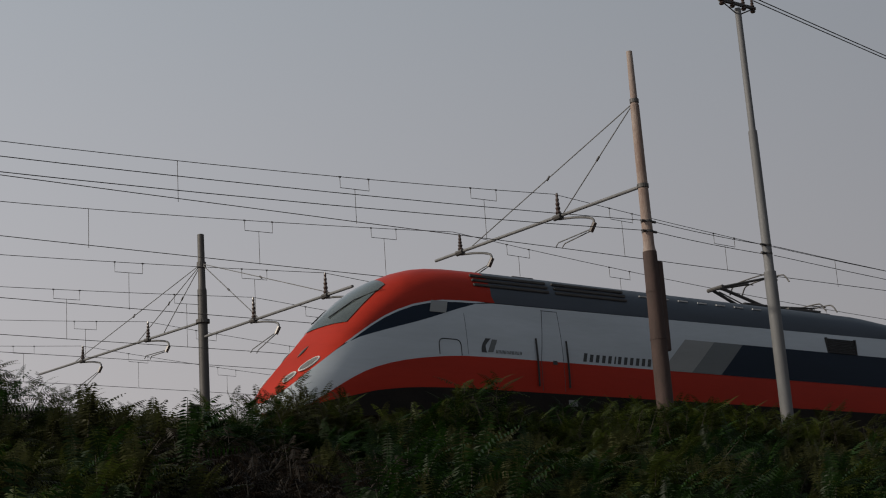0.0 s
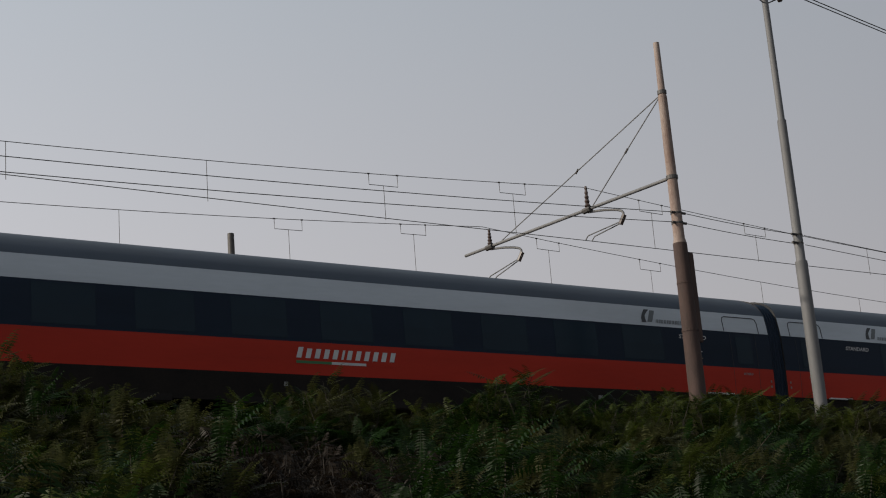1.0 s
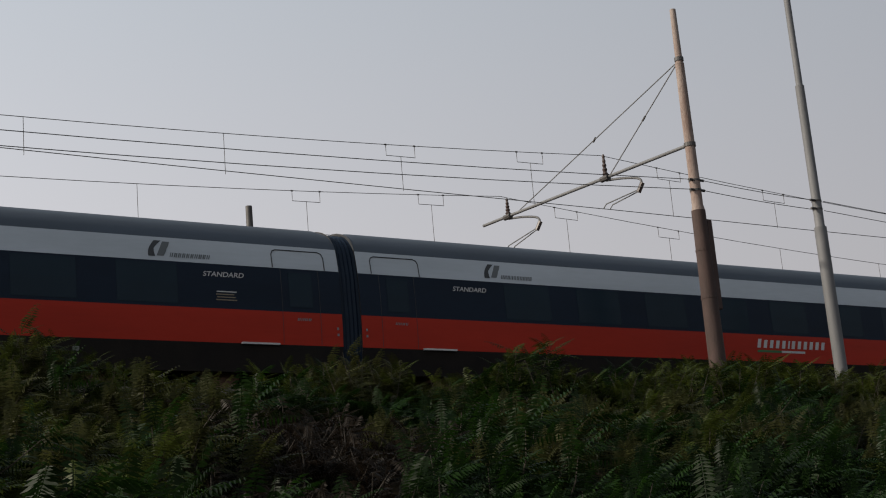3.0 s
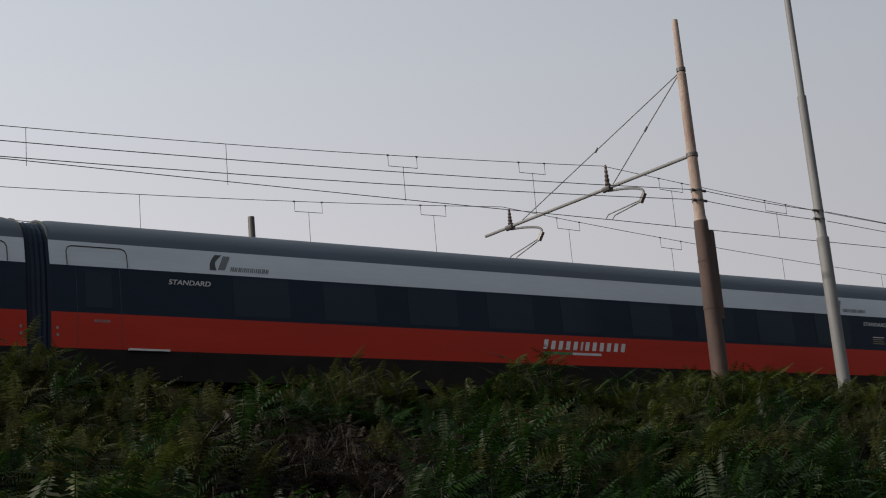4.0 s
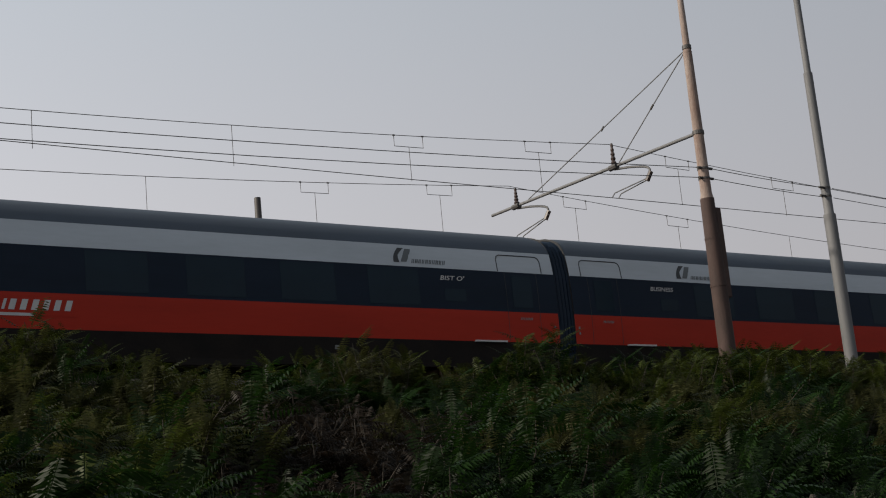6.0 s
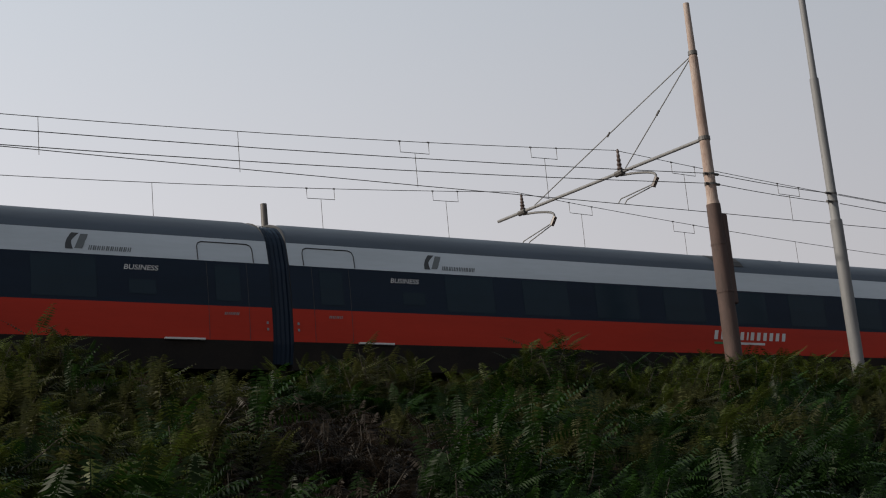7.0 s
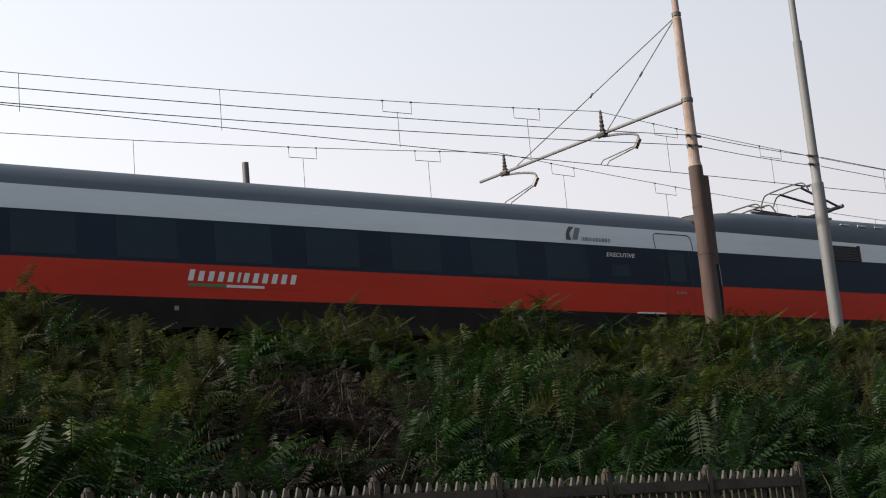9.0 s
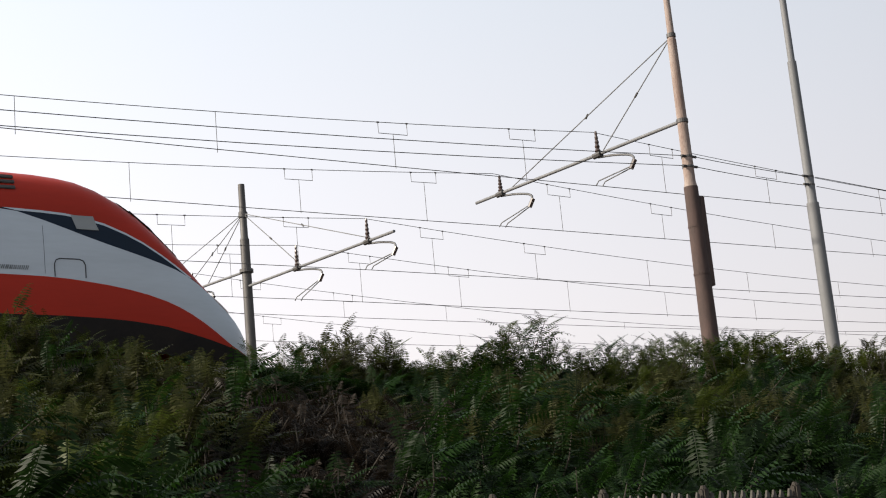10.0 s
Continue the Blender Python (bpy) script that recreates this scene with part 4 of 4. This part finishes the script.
# ---- fence ----
def make_fence():
    y, pitch, top = 13.0, 1.43, 2.73
    fence = tagged(new("picket_fence"), "weathered concrete picket fence below the overgrown embankment", "fence")
    base = ground_height(y) - 0.05
    post = Geo().box(-0.048, 0.048, -0.05, 0.05, base, top, 0.018)
    post.tube([(0, 0, top - 0.01), (0, 0, top + 0.03)], [0.042, 0.026], 8)
    mesh_post = post.make("post", FENCE, fence)
    mesh_post.location = (13.65 - pitch * 0, y, 0)
    for i in range(1, 11):
        o = new("post", mesh_post.data)
        o.parent, o.location = fence, (13.65 - pitch * i, y, 0)
    pick = Geo().box(-0.027, 0.027, -0.018, 0.018, base + 0.06, top - 0.13)
    pick.box(-0.027, 0.027, -0.020, 0.020, top - 0.132, top - 0.06)
    # the head is cut on the slant and leans a little; its paler colour imitates sky light
    pick.v[12:] = [(a * 0.62 + 0.012, b * 0.6, z + (0.014 if a < 0 else -0.012)) for a, b, z in pick.v[12:]]
    first = None
    for i in range(10):
        for k in range(1, 12):
            x = 13.65 - pitch * i - pitch * k / 12
            tilt = random.uniform(-0.5, 0.5)
            if first is None:
                first = pick.make("picket", FENCE, fence)
                first.data.materials.append(TIP)
                for poly in first.data.polygons[6:]:
                    poly.material_index = 1
                o = first
            else:
                o = new("picket", first.data)
                o.parent = fence
            o.matrix_basis = pose(x, y, random.uniform(-0.012, 0.012), 0, tilt, 0)
        for z in (base + 0.3, top - 0.2):
            Geo().box(13.65 - pitch * (i + 1) + 0.06, 13.65 - pitch * i - 0.06, y - 0.075, y - 0.021, z - 0.06, z + 0.06, 0.012).make("rail", FENCE, fence)


make_fence()


# ---- vegetation ----
def frond(rng, base, direction, length, droop, broad=0.11, hang=0.5):
    """A pinnate leaf: a bent stalk with paired pointed, folded leaflets. Returns vertices and faces."""
    leaflets = int(6 + 10 * length + rng.integers(0, 3))
    d = direction / np.linalg.norm(direction)
    side = np.cross(d, (0, 0, 1.0))
    side /= np.linalg.norm(side) + 1e-6
    up = np.cross(side, d)
    roll = rng.uniform(-0.5, 0.5)
    side, up = side * math.cos(roll) + up * math.sin(roll), up * math.cos(roll) - side * math.sin(roll)
    v, f = [], []
    t = np.linspace(0, 1, leaflets)
    sway = rng.uniform(-0.12, 0.12)
    spine = base + np.outer(t * length, d) - np.outer(droop * length * t ** 2, (0, 0, 1.0)) + np.outer(sway * length * t ** 2, side)
    for i in range(leaflets):
        w = side * (0.006 - 0.003 * t[i])
        v += [spine[i] - w, spine[i] + w]
        if i:
            f.append((2 * i - 2, 2 * i - 1, 2 * i + 1, 2 * i))
    for i in range(2, leaflets):
        for s in (-1, 1):
            if rng.random() < 0.05:
                continue
            ll = length * 0.20 * math.sin(math.pi * (0.25 + 0.62 * t[i])) * rng.uniform(0.85, 1.1)
            out = side * s * 0.9 + d * rng.uniform(0.3, 0.5) - np.array((0, 0, hang * rng.uniform(0.7, 1.1))) + up * rng.uniform(-0.12, 0.12)
            out /= np.linalg.norm(out)
            wide = np.cross(out, up)
            wide = wide / (np.linalg.norm(wide) + 1e-6) * ll * broad
            a = spine[i]
            tip = a + out * ll - np.array((0, 0, 0.12 * ll))
            n = len(v)
            v += [a + out * ll * 0.38 + wide, tip, a + out * ll * 0.38 - wide]
            f.append((2 * i + (s > 0), n, n + 1, n + 2))
    return v, f


def make_shrub(seed, height, spread, stems, fronds, mat, label, small=0.34, large=0.74, bias=0.6, broad=0.11, hang=0.5, low=0.25):
    rng = np.random.default_rng(seed)
    shrub = tagged(new("ailanthus_shrub"), label, "shrub", "shrubs on the embankment")
    v, f = [], []
    for s in range(stems):
        lean = np.array((rng.normal(0.3 * bias, 0.3), rng.normal(-0.12, 0.3), 1.0)) * height * rng.uniform(0.5, 1.0)
        root = np.array((rng.uniform(-0.5, 0.5) * spread, rng.uniform(-0.4, 0.4) * spread, -0.15))
        pts = [root + lean * k + np.array((0.08 * math.sin(3 * k + s), 0.06 * math.cos(4 * k + s), 0)) for k in (0, 0.35, 0.7, 1.0)]
        Geo().tube([tuple(p) for p in pts], [0.022, 0.016, 0.011, 0.005], 5).make("stem", BARK, shrub)
        for k in range(fronds // stems):
            h = rng.uniform(low, 1.0) ** 0.8
            at = root + lean * h
            az = rng.uniform(0, 2 * math.pi)
            lift = rng.uniform(0.15, 0.9)
            reach = 1.0 - 0.6 * bias
            d = np.array((reach * math.cos(az) + bias, 0.6 * reach * math.sin(az) - 0.15 * bias, lift))
            nv, nf = frond(rng, at, d, rng.uniform(small, large), rng.uniform(0.15, 0.45), broad, hang)
            o = len(v)
            v += nv
            f += [tuple(i + o for i in q) for q in nf]
    crown = Geo()
    crown.v, crown.f = [tuple(p) for p in v], f
    crown.make("crown", mat, shrub)
    return shrub


CREST = [(6.6, 7.2), (7.6, 7.3), (8.6, 7.4), (9.6, 7.0), (10.6, 6.85), (11.5, 6.6), (12.5, 6.35), (13.3, 6.4), (14.0, 6.95), (14.7, 7.2), (15.5, 7.1), (16.4, 6.6), (17.3, 6.75), (18.3, 7.1), (19.3, 7.55), (20.2, 7.0), (21.3, 7.05),
         (22.2, 7.1), (23.1, 7.2), (24.1, 7.3), (25.1, 7.35), (26.1, 7.45), (27.0, 7.2), (27.9, 7.05), (28.7, 7.2), (29.4, 7.25), (30.4, 7.05), (31.3, 7.1), (32.2, 7.1), (33.2, 7.1)]


def plant():
    kinds = []
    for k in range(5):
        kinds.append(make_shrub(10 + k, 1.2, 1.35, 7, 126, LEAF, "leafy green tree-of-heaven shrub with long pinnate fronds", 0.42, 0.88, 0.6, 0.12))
    for k in range(2):
        kinds.append(make_shrub(30 + k, 1.15, 1.35, 7, 119, LEAF_LIGHT, "yellow-green tree-of-heaven shrub with long pinnate fronds", 0.42, 0.85, 0.6, 0.12))
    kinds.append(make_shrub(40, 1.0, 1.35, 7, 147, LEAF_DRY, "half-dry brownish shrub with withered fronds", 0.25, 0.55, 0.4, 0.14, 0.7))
    big = [make_shrub(60 + k, 1.1, 1.4, 6, 66, LEAF_SHADED, "broad shrub with large arching pinnate fronds", 0.75, 1.15, 0.65, 0.11, 0.6) for k in range(2)]
    # crest crowns mostly use the lighter colours, which include painted sunlight
    tall = [make_shrub(50 + k, 1.75, 1.5, 10, 260, LEAF if k == 1 else LEAF_LIGHT, "tall bushy shrub at the crest with fine pinnate fronds", 0.34, 0.66, 0.38, 0.13, 0.35, 0.12) for k in range(3)]
    olive = [make_shrub(80, 1.2, 1.35, 7, 119, LEAF_SUNLIT_OLIVE, "olive-green shrub with pinnate fronds, leaf colour lightened as if sunlit", 0.42, 0.85, 0.6, 0.12),
             make_shrub(81, 1.75, 1.5, 10, 250, LEAF_SUNLIT_OLIVE, "tall bushy olive-green shrub at the crest with fine fronds, lightened as if sunlit", 0.34, 0.66, 0.38, 0.13, 0.35, 0.12)]
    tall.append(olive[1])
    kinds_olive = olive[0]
    planted = set()
    rng = random.Random(5)
    used = set()
    y = 14.9
    row = 0
    while y < 24.6:
        x = 0.30 * y - 1.5 + (row % 2) * 0.6
        while x < 1.27 * y + 1.0:
            # gaps with dark soil just behind the fence
            if not (y < 17.5 and x / y > 0.6 and rng.random() < 0.4):
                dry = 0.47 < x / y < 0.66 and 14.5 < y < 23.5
                # lower rows take only the dark leaf colours, standing in for shade there
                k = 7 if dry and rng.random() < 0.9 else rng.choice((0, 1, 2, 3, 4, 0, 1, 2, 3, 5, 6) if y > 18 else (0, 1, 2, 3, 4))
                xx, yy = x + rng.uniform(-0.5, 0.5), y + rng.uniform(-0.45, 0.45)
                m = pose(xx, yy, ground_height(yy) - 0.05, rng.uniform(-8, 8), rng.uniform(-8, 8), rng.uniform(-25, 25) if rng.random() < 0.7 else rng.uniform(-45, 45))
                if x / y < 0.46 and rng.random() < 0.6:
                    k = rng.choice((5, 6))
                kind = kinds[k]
                # half of the lowest shrubs wear the shade-darkened colour
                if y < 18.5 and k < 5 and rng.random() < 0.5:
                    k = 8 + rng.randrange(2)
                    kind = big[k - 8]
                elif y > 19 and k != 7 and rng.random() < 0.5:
                    # upper slope: olive with sunlight mixed into the leaf colour
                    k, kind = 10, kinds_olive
                ob = kind if k not in used else copy_thing(kind, Matrix())
                used.add(k)
                sc = rng.uniform(0.75, 1.15) * (0.85 if y > 24 else 1.0)
                ob.matrix_basis = m
                ob.scale = (sc, sc, sc)
            x += rng.uniform(1.05, 1.5)
        y += 0.95
        row += 1
    # the uneven crest below the track
    for xc, top in CREST:
        for k in range(2):
            xx, yy = xc + rng.uniform(-0.35, 0.35), 25.1 + 0.5 * k + rng.uniform(-0.2, 0.2)
            sc = (top - ground_height(yy)) / 1.78 * (1.0 if k else 0.9)
            pick = rng.choice((0, 1, 2, 3, 3, 3, 0) if xc > 20 else (0, 1, 2, 3))
            ob = copy_thing(tall[pick], Matrix()) if pick in planted else tall[pick]
            planted.add(pick)
            ob.matrix_basis = pose(xx, yy, ground_height(yy) - 0.05, rng.uniform(-6, 6), rng.uniform(-6, 6), rng.uniform(-30, 30))
            ob.scale = (max(sc, 0.75), max(sc, 0.75), sc)


plant()


# ---- what moves ----
def motions():
    for car, x0, turn in TRAIN:
        walk(car, [(t * 0.5, pose(x0 - SPEED * t * 0.5 + DRIFT[t][1], TRACK_Y, RAIL, 0, 0, turn)) for t in range(21)])


motions()
